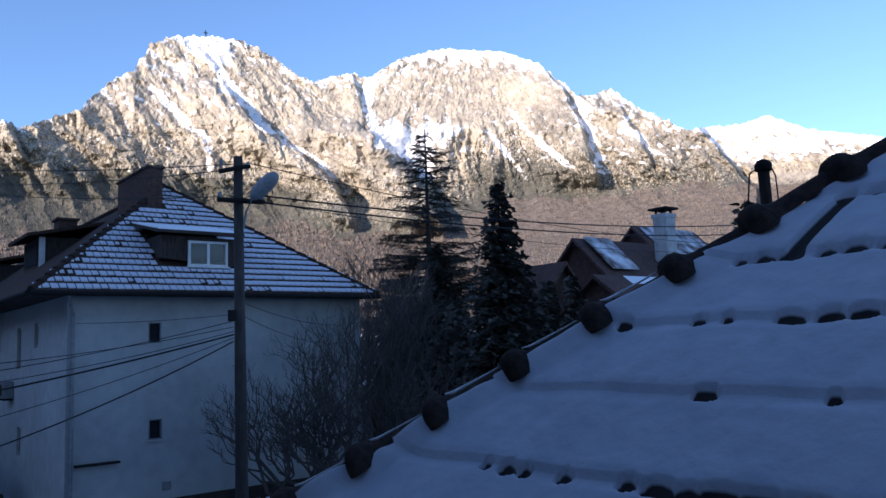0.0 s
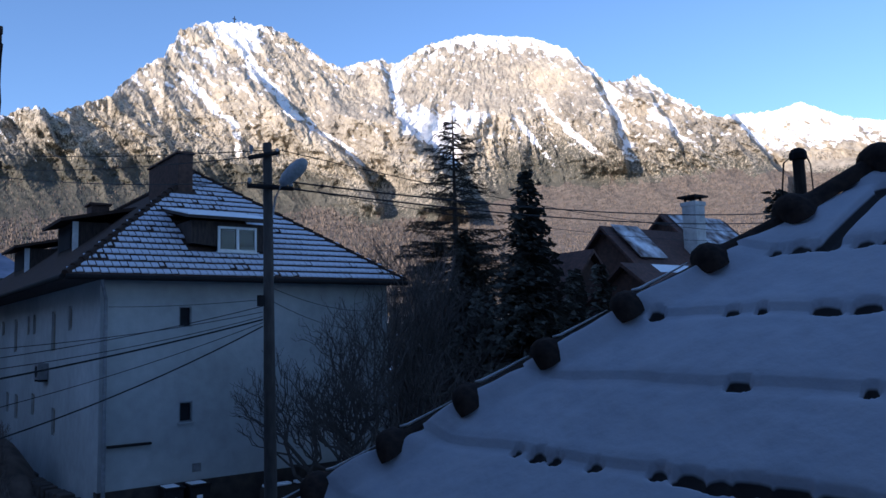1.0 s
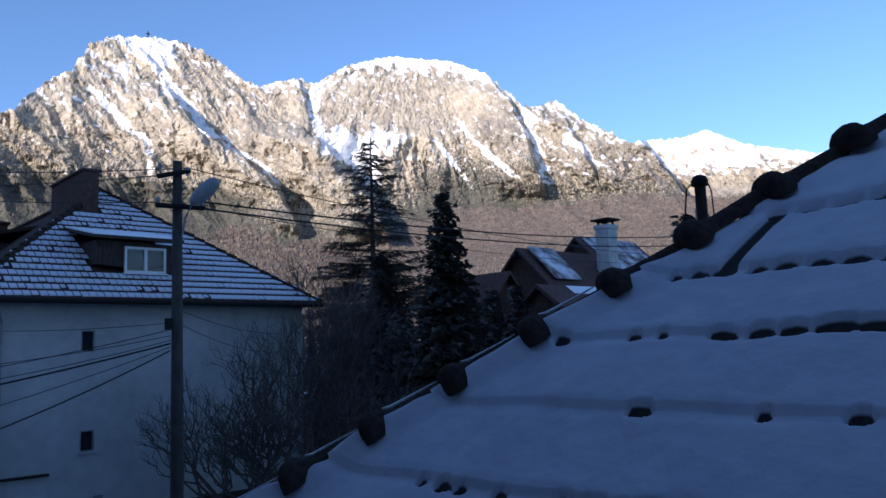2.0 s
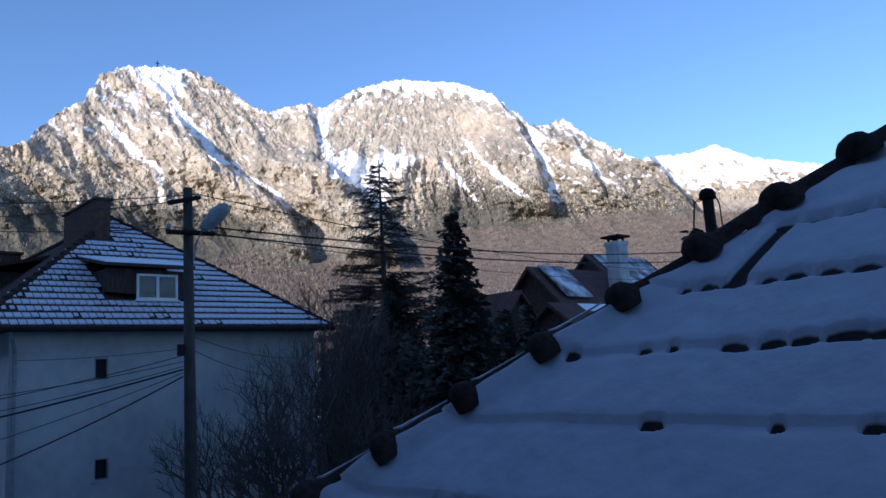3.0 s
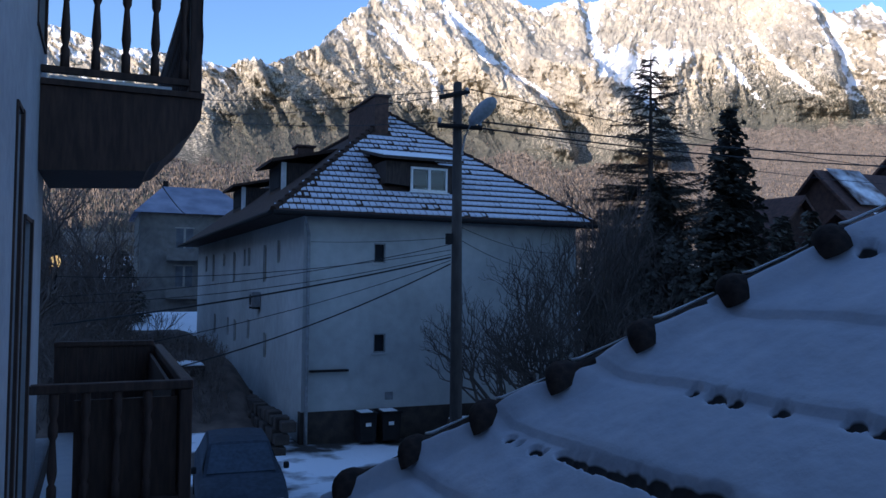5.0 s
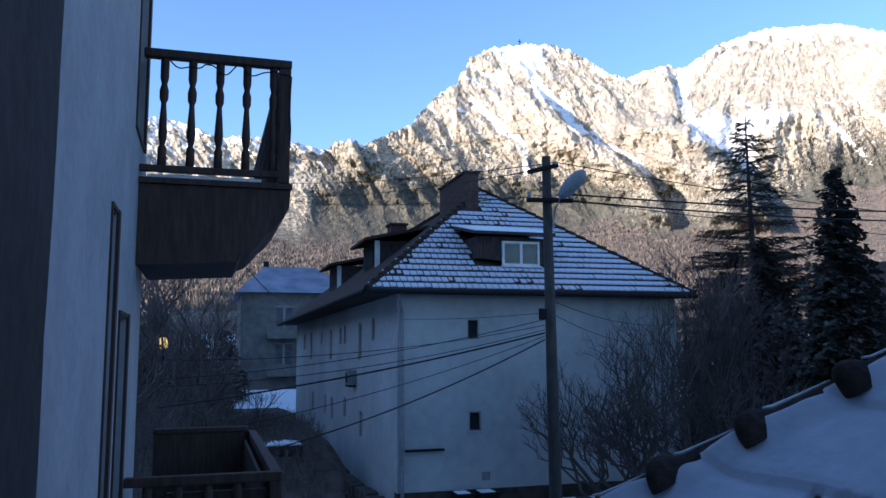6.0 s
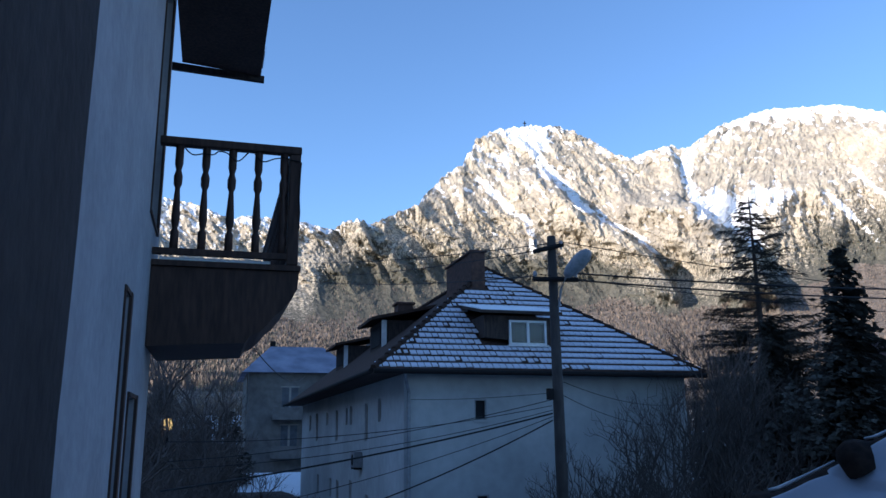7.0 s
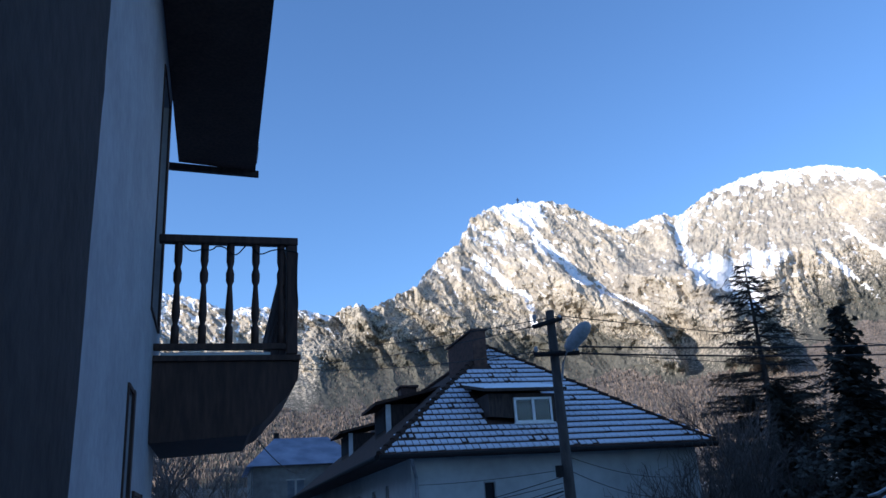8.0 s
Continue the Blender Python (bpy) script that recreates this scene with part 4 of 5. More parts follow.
def balcony(name, loc, x1, y0, y1, floor, rail, label):
    """A balcony on the wall: curved boarded underside, floor, rail and turned balusters."""
    b = thing(name, loc, label, "balcony")
    sec = [(WX + 0.004, floor - 0.70), (x1 - 0.38, floor - 0.66), (x1 - 0.34, floor - 0.60), (x1 - 0.27, floor - 0.57), (x1 - 0.20, floor - 0.50), (x1 - 0.15, floor - 0.43), (x1 - 0.08, floor - 0.37), (x1 - 0.01, floor - 0.28), (x1 + 0.03, floor - 0.20), (x1 + 0.04, floor - 0.05), (WX + 0.004, floor - 0.05)]
    make("apron", Geo().prism(sec, y0, min(y1, y0 + 1.4), "y"), WOOD, b, "dark boarded underside, curved at the front")
    make("floor_slab", Geo().box(WX + 0.004, x1 + 0.05, y0 - 0.03, y1 + 0.03, floor - 0.046, floor), WOOD, b)
    make("snow", Geo().box(WX + 0.06, x1 - 0.2, y0 + 0.02, y1 - 0.05, floor + 0.002, floor + 0.035), SNOW, b)
    r = Geo().box(WX + 0.004, x1 + 0.03, y0 - 0.045, y0 + 0.045, rail - 0.07, rail)
    make("top_rail", r, WOOD, b, bevel=0.01)
    make("top_rail", Geo().box(x1 - 0.06, x1 + 0.03, y0 + 0.05, y1, rail - 0.07, rail), WOOD, b, bevel=0.01)
    make("bottom_rail", Geo().box(WX + 0.004, x1 + 0.01, y0 - 0.03, y0 + 0.03, floor + 0.05, floor + 0.10), WOOD, b)
    make("bottom_rail", Geo().box(x1 - 0.05, x1 + 0.01, y0 + 0.035, y1, floor + 0.05, floor + 0.10), WOOD, b)
    make("corner_post", Geo().box(x1 - 0.07, x1 + 0.025, y0 - 0.04, y0 + 0.04, floor + 0.003, rail - 0.073), WOOD, b, bevel=0.01)
    first = None
    spots = [(0.285 + 0.217 * i, y0) for i in range(int((x1 - 0.4) / 0.217) + 1)] + [(x1 - 0.02, y0 + 0.18 + 0.17 * i) for i in range(int((y1 - y0 - 0.15) / 0.17))]
    for x, y in spots:
        if first is None:
            first = make("baluster", baluster_geo(floor + 0.102, rail - 0.072), WOOD, smooth=True)
            ob = first
        else:
            ob = new("baluster", first.data)
        ob.parent = b
        ob.matrix_parent_inverse = Matrix.Translation(b.location).inverted()
        ob.matrix_basis = Matrix.Translation((x, y, 0))
    return b


UPPER = balcony("balcony", (0.7, 3.6, 6.44), 1.27, 2.91, 7.2, 6.44, 7.50, "dark timber balcony with turned balusters and curved apron")
make("floor_slab", Geo().box(-0.596, WX, 3.604, 7.2, 6.30, 6.44), WOOD, UPPER)
LOWER = balcony("balcony", (0.7, 4.2, 3.25), 1.24, 2.75, 6.2, 3.15, 4.14, "dark lower timber balcony with turned balusters and snow")
make("near_panel", Geo().box(WX + 0.3, 1.16, 2.84, 2.87, 3.16, 4.0), WOOD, LOWER, "dark boarding inside the balusters")
make("front_panel", Geo().box(1.12, 1.15, 2.9, 6.1, 3.16, 4.05), WOOD, LOWER)
k, x = 0, WX + 0.01
while x < 1.15:
    make("end_board", Geo().box(x, x + 0.118, 6.06, 6.09 + 0.004 * (k % 2), 3.19, 4.14), WOOD, LOWER)
    x, k = x + 0.12, k + 1
make("end_rail", Geo().box(WX + 0.004, 1.17, 6.03, 6.12, 4.143, 4.20), WOOD, LOWER, bevel=0.01)


def fairy_wire():
    """The loose cable of a string of lights along the balcony."""
    pts = []
    for i in range(40):
        t = i / 39
        pts.append((lerp(0.32, 1.295, t), 2.86 - 0.01 * math.sin(i), 7.41 - 0.07 * abs(math.sin(t * 11)) - 0.02 * math.sin(t * 31)))
    pts += [(1.29, 2.86, 7.25), (1.285, 2.86, 7.05), (1.295, 2.86, 6.9), (1.29, 2.86, 6.75)]
    ob = make("light_string_cable", Geo().tube(pts, 0.006, 5), CABLE, label="thin black cable looped along the balcony rail", category="cable")
    return ob


fairy_wire()


# ---- lamp post and wires ----
PX, PY = 8.149, 12.988


def lamp_post():
    p = thing("utility_pole", (PX, PY, 0), "tall concrete utility pole with crossarms and a street lamp", "utility pole")
    make("shaft", Geo().tube([(PX + 0.05, PY, -0.2), (PX, PY, 9.55)], [0.155, 0.10], 10), POLE, p, smooth=True)
    for z, w0, w1, tilt in ((9.26, -0.50, 0.24, 0.13), (8.50, -0.54, 0.58, 0.02)):
        a = make("crossarm", Geo().tube([(PX + w0, PY - 0.11, z - tilt), (PX + w1, PY - 0.11, z + tilt * 0.6)], 0.06, 6), IRON, p)
        for x in (w0 + 0.05, w1 - 0.05):
            make("insulator", Geo().lathe([(0.03, z - 0.03), (0.03, z + 0.05), (0.05, z + 0.07), (0.05, z + 0.14), (0.02, z + 0.17)], PX + x, PY - 0.11, 8), LAMP_GREY, a)
    make("bracket", Geo().tube([(PX + 0.08, PY - 0.1, 7.85), (PX + 0.12, PY - 0.16, 8.25), (PX + 0.2, PY - 0.3, 8.52), (PX + 0.3, PY - 0.5, 8.66)], 0.026, 8), ZINC, p)
    head = Geo()
    rings = []
    a, d = Vector((PX + 0.16, PY - 0.35, 8.52)), Vector((0.36, -0.42, 0.48)).normalized()
    u = d.orthogonal().normalized()
    w = d.cross(u)
    for s, r in ((0, 0.05), (0.05, 0.13), (0.2, 0.21), (0.48, 0.25), (0.68, 0.21), (0.80, 0.12), (0.83, 0.03)):
        rings.append([a + d * s + u * (math.cos(2 * math.pi * j / 14) * r) + w * (math.sin(2 * math.pi * j / 14) * r * 0.72) for j in range(14)])
    head.tube_rings(rings)
    make("lamp_head", head, LAMP_GREY, p, "grey oval street lamp head", smooth=True)
    make("wire_box", Geo().box(PX - 0.3, PX - 0.14, PY - 0.16, PY - 0.06, 5.75, 6.0), IRON, p, bevel=0.01)


lamp_post()


def cable(a, b, sag, r=0.012, label="thin black overhead cable"):
    a, b = Vector(a), Vector(b)
    pts = [a.lerp(b, i / 16) - Vector((0, 0, sag * 4 * (i / 16) * (1 - i / 16))) for i in range(17)]
    make("overhead_cable", Geo().tube(pts, r, 5), CABLE, label=label, category="cable", group="overhead cables")


def beyond(a, b, k):
    """The point k times as far from a as b is."""
    return tuple(p + (q - p) * k for p, q in zip(a, b))


# to the next poles, on both sides
for (dx, z), end in (((-0.46, 9.15), (5.40, 25.9, 11.46)), ((-0.5, 8.55), (5.42, 25.9, 11.12)), ((0.2, 9.4), (5.0, 26.0, 11.95))):
    a = (PX + dx, PY - 0.11, z)
    cable(a, beyond(a, end, 2.4), 0.5, 0.013)
for (dx, z), end, r in (((0.52, 8.66), (33.44, 15.23, 10.62), 0.022), ((0.5, 8.5), (33.43, 15.25, 10.20), 0.022), ((0.22, 9.4), (33.4, 16.5, 9.9), 0.012), ((-0.4, 8.6), (33.4, 17.4, 9.6), 0.010)):
    a = (PX + dx, PY - 0.11, z)
    cable(a, beyond(a, end, 1.5), 0.75, r)
# service cables past the white wall
a = (PX - 0.2, PY - 0.15, 5.45)
cable(a, beyond(a, (2.49, 13.32, 4.46), 1.5), 0.12, 0.02)
cable((PX - 0.2, PY - 0.15, 5.3), beyond((PX - 0.2, PY - 0.15, 5.3), (2.62, 14.31, 3.40), 1.5), 0.35, 0.016)
cable((PX - 0.2, PY - 0.15, 5.75), beyond((PX - 0.2, PY - 0.15, 5.75), (2.5, 14.6, 4.9), 1.5), 0.2, 0.009)
cable((PX - 0.2, PY - 0.1, 5.9), (6.2, 18.95, 6.0), 0.05, 0.006)
for z, end in ((5.62, (2.5, 13.8, 5.15)), (5.52, (2.55, 13.6, 4.75)), (5.38, (2.6, 14.0, 3.95))):
    a = (PX - 0.2, PY - 0.15, z)
    cable(a, beyond(a, end, 1.5), 0.22, 0.008)
cable((PX + 0.1, PY + 0.1, 6.2), (15.2, 18.9, 5.9), 0.25, 0.009)
cable((PX + 0.1, PY + 0.1, 5.9), (15.0, 18.9, 5.3), 0.3, 0.009)
cable((0.97, 2.95, 5.74), (2.6, 14.0, 6.3), 0.2, 0.005, "thin black cable from the balcony")


def wall_unit():
    a = thing("air_conditioner", (5.8, 25.9, 4.1), "small grey air conditioner unit on the side wall", "air conditioner")
    make("casing", Geo().box(5.68, 5.996, 25.5, 26.3, 3.85, 4.4), ZINC, a, bevel=0.02)
    make("grille", Geo().tube([(5.67, 25.85, 4.12), (5.678, 25.85, 4.12)], 0.2, 16), IRON, a)
    make("bracket", Geo().box(5.7, 5.996, 25.6, 25.64, 3.78, 3.846), IRON, a)
    make("bracket", Geo().box(5.7, 5.996, 26.15, 26.19, 3.78, 3.846), IRON, a)


wall_unit()


def garden_ledge():
    w = thing("low_wall", (11.5, 18.2, 0), "low dark wall with a strip of snow on top", "wall")
    make("body", Geo().box(10.3, 13.6, 18.0, 18.3, -0.1, 0.72), SOIL, w, bevel=0.03)
    for x0, x1 in ((10.35, 11.2), (11.35, 12.6), (12.7, 13.5)):
        make("snow", Geo().box(x0, x1, 18.02, 18.28, 0.722, 0.80), SNOW, w, bevel=0.03)


garden_ledge()


# ---- vegetation ----
def spruce(x, y, z0, top, radius, label, seed, sparse=1.0, mat=None, fine=1):
    rnd = random.Random(seed)
    t = thing("conifer_tree", (x, y, z0), label, "tree")
    make("trunk", Geo().tube([(x, y, z0 - 0.3), (x, y, (z0 + top) / 2), (x + 0.05, y, top - 0.05)], [0.17, 0.10, 0.012], 7), BARK, t)
    limbs, crown = Geo(), Geo()
    z = z0 + 0.5
    while z < top - 0.05:
        f = (z - z0) / (top - z0)
        n = max(3, int((4 + 7 * (1 - f)) * sparse))
        for _ in range(n):
            a = rnd.uniform(0, 2 * math.pi)
            reach = radius * (1 - f) ** 0.85 * rnd.uniform(0.55, 1.12) + 0.05
            droop = rnd.uniform(0.15, 0.5) * reach - 0.25 * reach * f
            tip = Vector((x + math.cos(a) * reach, y + math.sin(a) * reach, z - droop))
            root = Vector((x, y, z))
            limbs.tube([root, root.lerp(tip, 0.6) + Vector((0, 0, 0.05 * reach)), tip], [0.022, 0.014, 0.004], 3)
            steps = max(2, int(reach / 0.13))
            for s in range(1, steps + 1):
                p = root.lerp(tip, s / steps) + Vector((rnd.uniform(-.06, .06), rnd.uniform(-.06, .06), rnd.uniform(-.05, .04)))
                for _ in range(3 * fine):
                    k = rnd.uniform(0.12, 0.27) * (1.1 - 0.4 * s / steps) * fine ** -0.5
                    p = p + Vector((rnd.uniform(-.04, .04), rnd.uniform(-.04, .04), rnd.uniform(-.05, .04))) * (fine > 1)
                    b = a + rnd.uniform(-1.3, 1.3)
                    u = Vector((math.cos(b), math.sin(b), rnd.uniform(-0.5, 0.1))) * k * 1.5
                    v = Vector((-math.sin(b), math.cos(b), rnd.uniform(-0.9, 0.2))) * k * 0.6
                    crown.add([p - v, p + u * 0.6 - v * 0.9, p + u, p + v * 0.9 + u * 0.4], [(0, 1, 2), (0, 2, 3)])
        z += rnd.uniform(0.10, 0.18) / max(0.6, sparse)
    crown.add(limbs.v, limbs.f, 1)
    make("crown", crown, [mat or NEEDLE, BARK], t)
    return t


def larch(x, y, z0, top, radius, seed):
    """Bare above, with level limbs of thin twigs; denser below."""
    rnd = random.Random(seed)
    t = thing("larch_tree", (x, y, z0), "tall larch with sparse level branches above dense lower ones", "tree")
    make("trunk", Geo().tube([(x, y, z0 - 0.3), (x, y, (z0 + top) / 2), (x, y, top)], [0.26, 0.16, 0.02], 7), BARK, t)
    limbs, crown = Geo(), Geo()
    z = z0 + 2.5
    while z < top - 0.1:
        f = (z - z0) / (top - z0)
        for _ in range(rnd.choice((4, 5, 6)) if f > 0.6 else 7):
            a = rnd.uniform(0, 2 * math.pi)
            reach = radius * (1.05 - f) ** 0.6 * rnd.uniform(0.4, 1.1) * (1 if f < 0.93 else 0.55)
            root = Vector((x, y, z))
            tip = root + Vector((math.cos(a) * reach, math.sin(a) * reach, rnd.uniform(-0.12, 0.16) * reach))
            limbs.tube([root, root.lerp(tip, 0.5) - Vector((0, 0, 0.06 * reach)), tip], [0.035, 0.02, 0.006], 3)
            for s in range(int(reach / (0.026 if f > 0.6 else 0.02))):
                p = root.lerp(tip, rnd.uniform(0.25, 1))
                k = rnd.uniform(0.15, 0.42)
                b = a + rnd.uniform(-1.4, 1.4)
                q = p + Vector((math.cos(b) * k, math.sin(b) * k, rnd.uniform(-1.1, 0.2) * k))
                w = Vector((0, 0, 0.02)) if rnd.random() < 0.5 else Vector((0.016, 0.016, 0))
                crown.add([p - w, p + w, q + w * 0.4, q - w * 0.4], [(0, 1, 2, 3)])
        z += rnd.uniform(0.14, 0.34) if f > 0.6 else rnd.uniform(0.10, 0.18)
    crown.add(limbs.v, limbs.f, 1)
    make("crown", crown, [LARCH, BARK], t)


def bare_branch(g, rnd, p, d, length, r, depth, curl):
    q1 = p + d * length * 0.5 + Vector((rnd.uniform(-1, 1), rnd.uniform(-1, 1), rnd.uniform(-1, 1))) * length * curl
    d = (d + Vector((0, 0, 0.12))).normalized()
    q2 = p + d * length
    g.tube([p, q1, q2], [r, r * 0.85, r * 0.62], 4 if depth > 2 else 3)
    if depth == 0:
        return
    for i in range(rnd.choice((2, 3, 3))):
        e = (d + Vector((rnd.uniform(-1, 1), rnd.uniform(-1, 1), rnd.uniform(-0.45, 0.75))) * 0.75).normalized()
        bare_branch(g, rnd, (q1 if i == 2 else q2), e, length * rnd.uniform(0.6, 0.85), r * 0.63, depth - 1, curl)


def bare_tree(x, y, z0, length, r, depth, label, seed, stems=1, mat=None, name="bare_tree", category="tree", spread=0.3):
    rnd = random.Random(seed)
    t = thing(name, (x, y, z0), label, category)
    for s in range(stems):
        g = Geo()
        d = Vector((rnd.uniform(-1, 1) * spread, rnd.uniform(-1, 1) * spread, 1)).normalized()
        bare_branch(g, rnd, Vector((x + rnd.uniform(-.2, .2) * (stems > 1), y + rnd.uniform(-.2, .2) * (stems > 1), z0 - 0.1)), d, length, r, depth, 0.09 + 0.14 * (spread > 0.65))
        make("stem", g, mat or TWIG, t)
    return t


spruce(17.7, 14.45, 0.2, 10.2, 2.6, "dark dense spruce behind the snowy roof", 3, sparse=1.35, fine=2)
larch(22.78, 24.58, 0.3, 15.1, 4.0, 8)
spruce(22.2, 23.4, 0.3, 9.6, 2.3, "dark broad spruce below a larch", 5, sparse=1.3, fine=2)
for i, (x, y, h, r) in enumerate(((16.8, 16.6, 5.4, 1.8), (18.6, 17.6, 6.4, 2.1), (20.6, 16.4, 6.6, 2.0), (20.4, 20.0, 6.8, 2.3), (22.6, 17.2, 7.2, 2.0), (24.6, 17.6, 7.6, 1.9), (24.2, 21.0, 7.3, 2.4), (19.6, 13.2, 5.2, 1.7), (17.6, 21.0, 5.2, 1.9), (26.5, 20.8, 7.8, 2.2), (21.8, 13.8, 5.6, 1.8))):
    spruce(x, y, 0.2, h, r, "dark conifer in the shaded thicket", 100 + i)
spruce(21.4, 8.1, 0.2, 8.9, 1.4, "slender dark conifer beyond the snowy roof", 130)
bare_tree(11.4, 15.4, 0.1, 1.7, 0.10, 6, "leafless spreading fruit tree before the white wall", 21, stems=3, spread=1.0, mat=DARK_TWIG)
bare_tree(13.0, 15.9, 0.1, 1.9, 0.10, 6, "leafless spreading fruit tree before the white wall", 22, stems=3, spread=0.7, mat=DARK_TWIG)
bare_tree(15.0, 16.6, 0.1, 1.9, 0.07, 5, "dense leafless shrub at the corner of the house", 23, stems=4, spread=0.5, mat=DARK_TWIG)
bare_tree(16.2, 17.4, 0.1, 2.4, 0.08, 6, "dense leafless shrub at the corner of the house", 27, stems=4, spread=0.4, mat=DARK_TWIG)
bare_tree(12.2, 14.9, 0.1, 1.5, 0.10, 6, "leafless spreading fruit tree before the white wall", 28, stems=3, spread=1.2, mat=DARK_TWIG)
bare_tree(17.0, 20.5, 0.1, 2.6, 0.10, 5, "leafless tree with upright twigs beside the house", 24, stems=4, spread=0.35)
bare_tree(18.8, 24.0, 0.2, 2.8, 0.11, 5, "leafless tree with upright twigs beside the house", 25, stems=3, spread=0.3)
bare_tree(21.0, 30.0, 0.3, 3.0, 0.13, 5, "leafless tree beyond the conifers", 26, stems=2, spread=0.3, mat=PALE_BARK)
# garden on the far side of the yard
for i, (x, y, l, s) in enumerate(((-1.0, 33, 2.6, 2), (-3.2, 38, 3.0, 2), (0.6, 41, 2.6, 2), (-6.0, 44, 3.2, 2), (-2.2, 27, 1.5, 4), (0.6, 25.5, 1.2, 4), (2.4, 27.5, 0.7, 4), (3.9, 22.6, 0.6, 4), (-0.6, 22.0, 1.0, 4), (1.6, 33.5, 1.7, 3))):
    bare_tree(x, y, ground_height(x, y), l, 0.05 * l, 5 if l > 2 else 4, "tall leafless garden tree" if l > 2 else "tangled leafless garden shrub", 40 + i, stems=s, spread=0.45)
for i, (x, y, h, r) in enumerate(((-2.4, 46, 9.5, 3.0), (1.8, 50, 8.0, 2.8), (-7.5, 50, 11, 3.4), (-11, 44, 9, 3.0), (-4.6, 40, 7.0, 2.4), (0.4, 45, 7.4, 2.4))):
    spruce(x, y, 0.2, h - 1.5, r, "dark conifer hedge behind the garden", 70 + i)


def woods():
    """Leafless trees far off, at the foot of the mountains."""
    rnd = random.Random(11)
    g = Geo()
    for _ in range(900):
        a, r = radians(rnd.uniform(-22, 85)), rnd.uniform(62, 330)
        x, y = math.sin(a) * r, math.cos(a) * r
        if y < 66 and x < 22 and x > 0:
            continue
        z, h = ground_height(x, y) - 0.2, rnd.uniform(6, 12) * (0.8 + r / 600)
        g.tube([(x, y, z), (x + rnd.uniform(-.3, .3), y, z + h)], [0.16, 0.03], 3)
        for _ in range(11):
            f = rnd.uniform(0.25, 0.95)
            b, k = rnd.uniform(0, 6.3), (1.05 - f) * h * 0.42
            p = Vector((x, y, z + h * f))
            q = p + Vector((math.cos(b) * k, math.sin(b) * k, k * rnd.uniform(0.6, 1.5)))
            g.tube([p, q], [0.07, 0.02], 3)
            for _ in range(3):
                s = p.lerp(q, rnd.uniform(0.3, 1))
                e = s + Vector((rnd.uniform(-1, 1), rnd.uniform(-1, 1), rnd.uniform(0.2, 1.2))) * k * 0.4
                g.tube([s, e], [0.04, 0.012], 3)
    make("distant_woods", g, PALE_BARK, label="bare brown woods below the mountains", category="woods", kind="stuff")


woods()


def brushwood(name, x0, x1, y0, y1, h, n, seed, label):
    """A thicket of thin stems and twigs."""
    rnd = random.Random(seed)
    g = Geo()
    for _ in range(n):
        x, y = rnd.uniform(x0, x1), rnd.uniform(y0, y1)
        z = ground_height(x, y)
        k = h * rnd.uniform(0.5, 1.1)
        q = Vector((x + rnd.uniform(-.4, .4) * k, y + rnd.uniform(-.4, .4) * k, z + k))
        g.tube([(x, y, z - 0.05), q], [0.022, 0.006], 3)
        for _ in range(5):
            s = Vector((x, y, z)).lerp(q, rnd.uniform(0.3, 1))
            g.tube([s, s + Vector((rnd.uniform(-.4, .4), rnd.uniform(-.4, .4), rnd.uniform(0, .5))) * k * 0.6], [0.012, 0.004], 3)
    make(name, g, TWIG, label=label, category="thicket", kind="stuff")


brushwood("thicket", 15.5, 27, 15.5, 21, 3.4, 1500, 5, "dark leafless thicket between house and conifers")
brushwood("corner_thicket", 15.4, 17.8, 15.2, 18.2, 3.4, 260, 15, "dark tangle of shrubs at the house corner")
brushwood("garden_thicket", -5, 1.6, 21, 32, 1.7, 1200, 6, "dark leafless shrubs on the bank")
brushwood("bank_thicket", 1.6, 4.4, 21, 29, 0.7, 500, 16, "low dark leafless shrubs on the bank")
brushwood("hedge", -12, 1.0, 34, 44, 4.2, 1900, 7, "tall leafless hedge behind the garden")


# ---- other buildings ----
def gable_house(name, x0, x1, y0, y1, z0, eave, ridge, axis, wall, label, roof_mat, over=0.4, windows=()):
    h = thing(name, ((x0 + x1) / 2, (y0 + y1) / 2, z0), label, "house")
    if axis == "y":
        poly = [(x0, z0), (x1, z0), (x1, eave), ((x0 + x1) / 2, ridge), (x0, eave)]
        make("wall", Geo().prism(poly, y0, y1, "y"), wall, h)
        k = (ridge - eave) / ((x1 - x0) / 2)
        for s in (-1, 1):
            xm, xe = (x0 + x1) / 2, (x0 if s < 0 else x1) + s * over
            make("roof_slope", Geo().prism([(xm, ridge + 0.02), (xe, eave - k * over + 0.02), (xe, eave - k * over + 0.2), (xm, ridge + 0.2)], y0 - over, y1 + over, "y"), roof_mat, h)
    else:
        poly = [(y0, z0), (y1, z0), (y1, eave), ((y0 + y1) / 2, ridge), (y0, eave)]
        make("wall", Geo().prism(poly, x0, x1, "x"), wall, h)
        k = (ridge - eave) / ((y1 - y0) / 2)
        for s in (-1, 1):
            ym, ye = (y0 + y1) / 2, (y0 if s < 0 else y1) + s * over
            make("roof_slope", Geo().prism([(ym, ridge + 0.02), (ye, eave - k * over + 0.02), (ye, eave - k * over + 0.2), (ym, ridge + 0.2)], x0 - over, x1 + over, "x"), roof_mat, h)
    return h


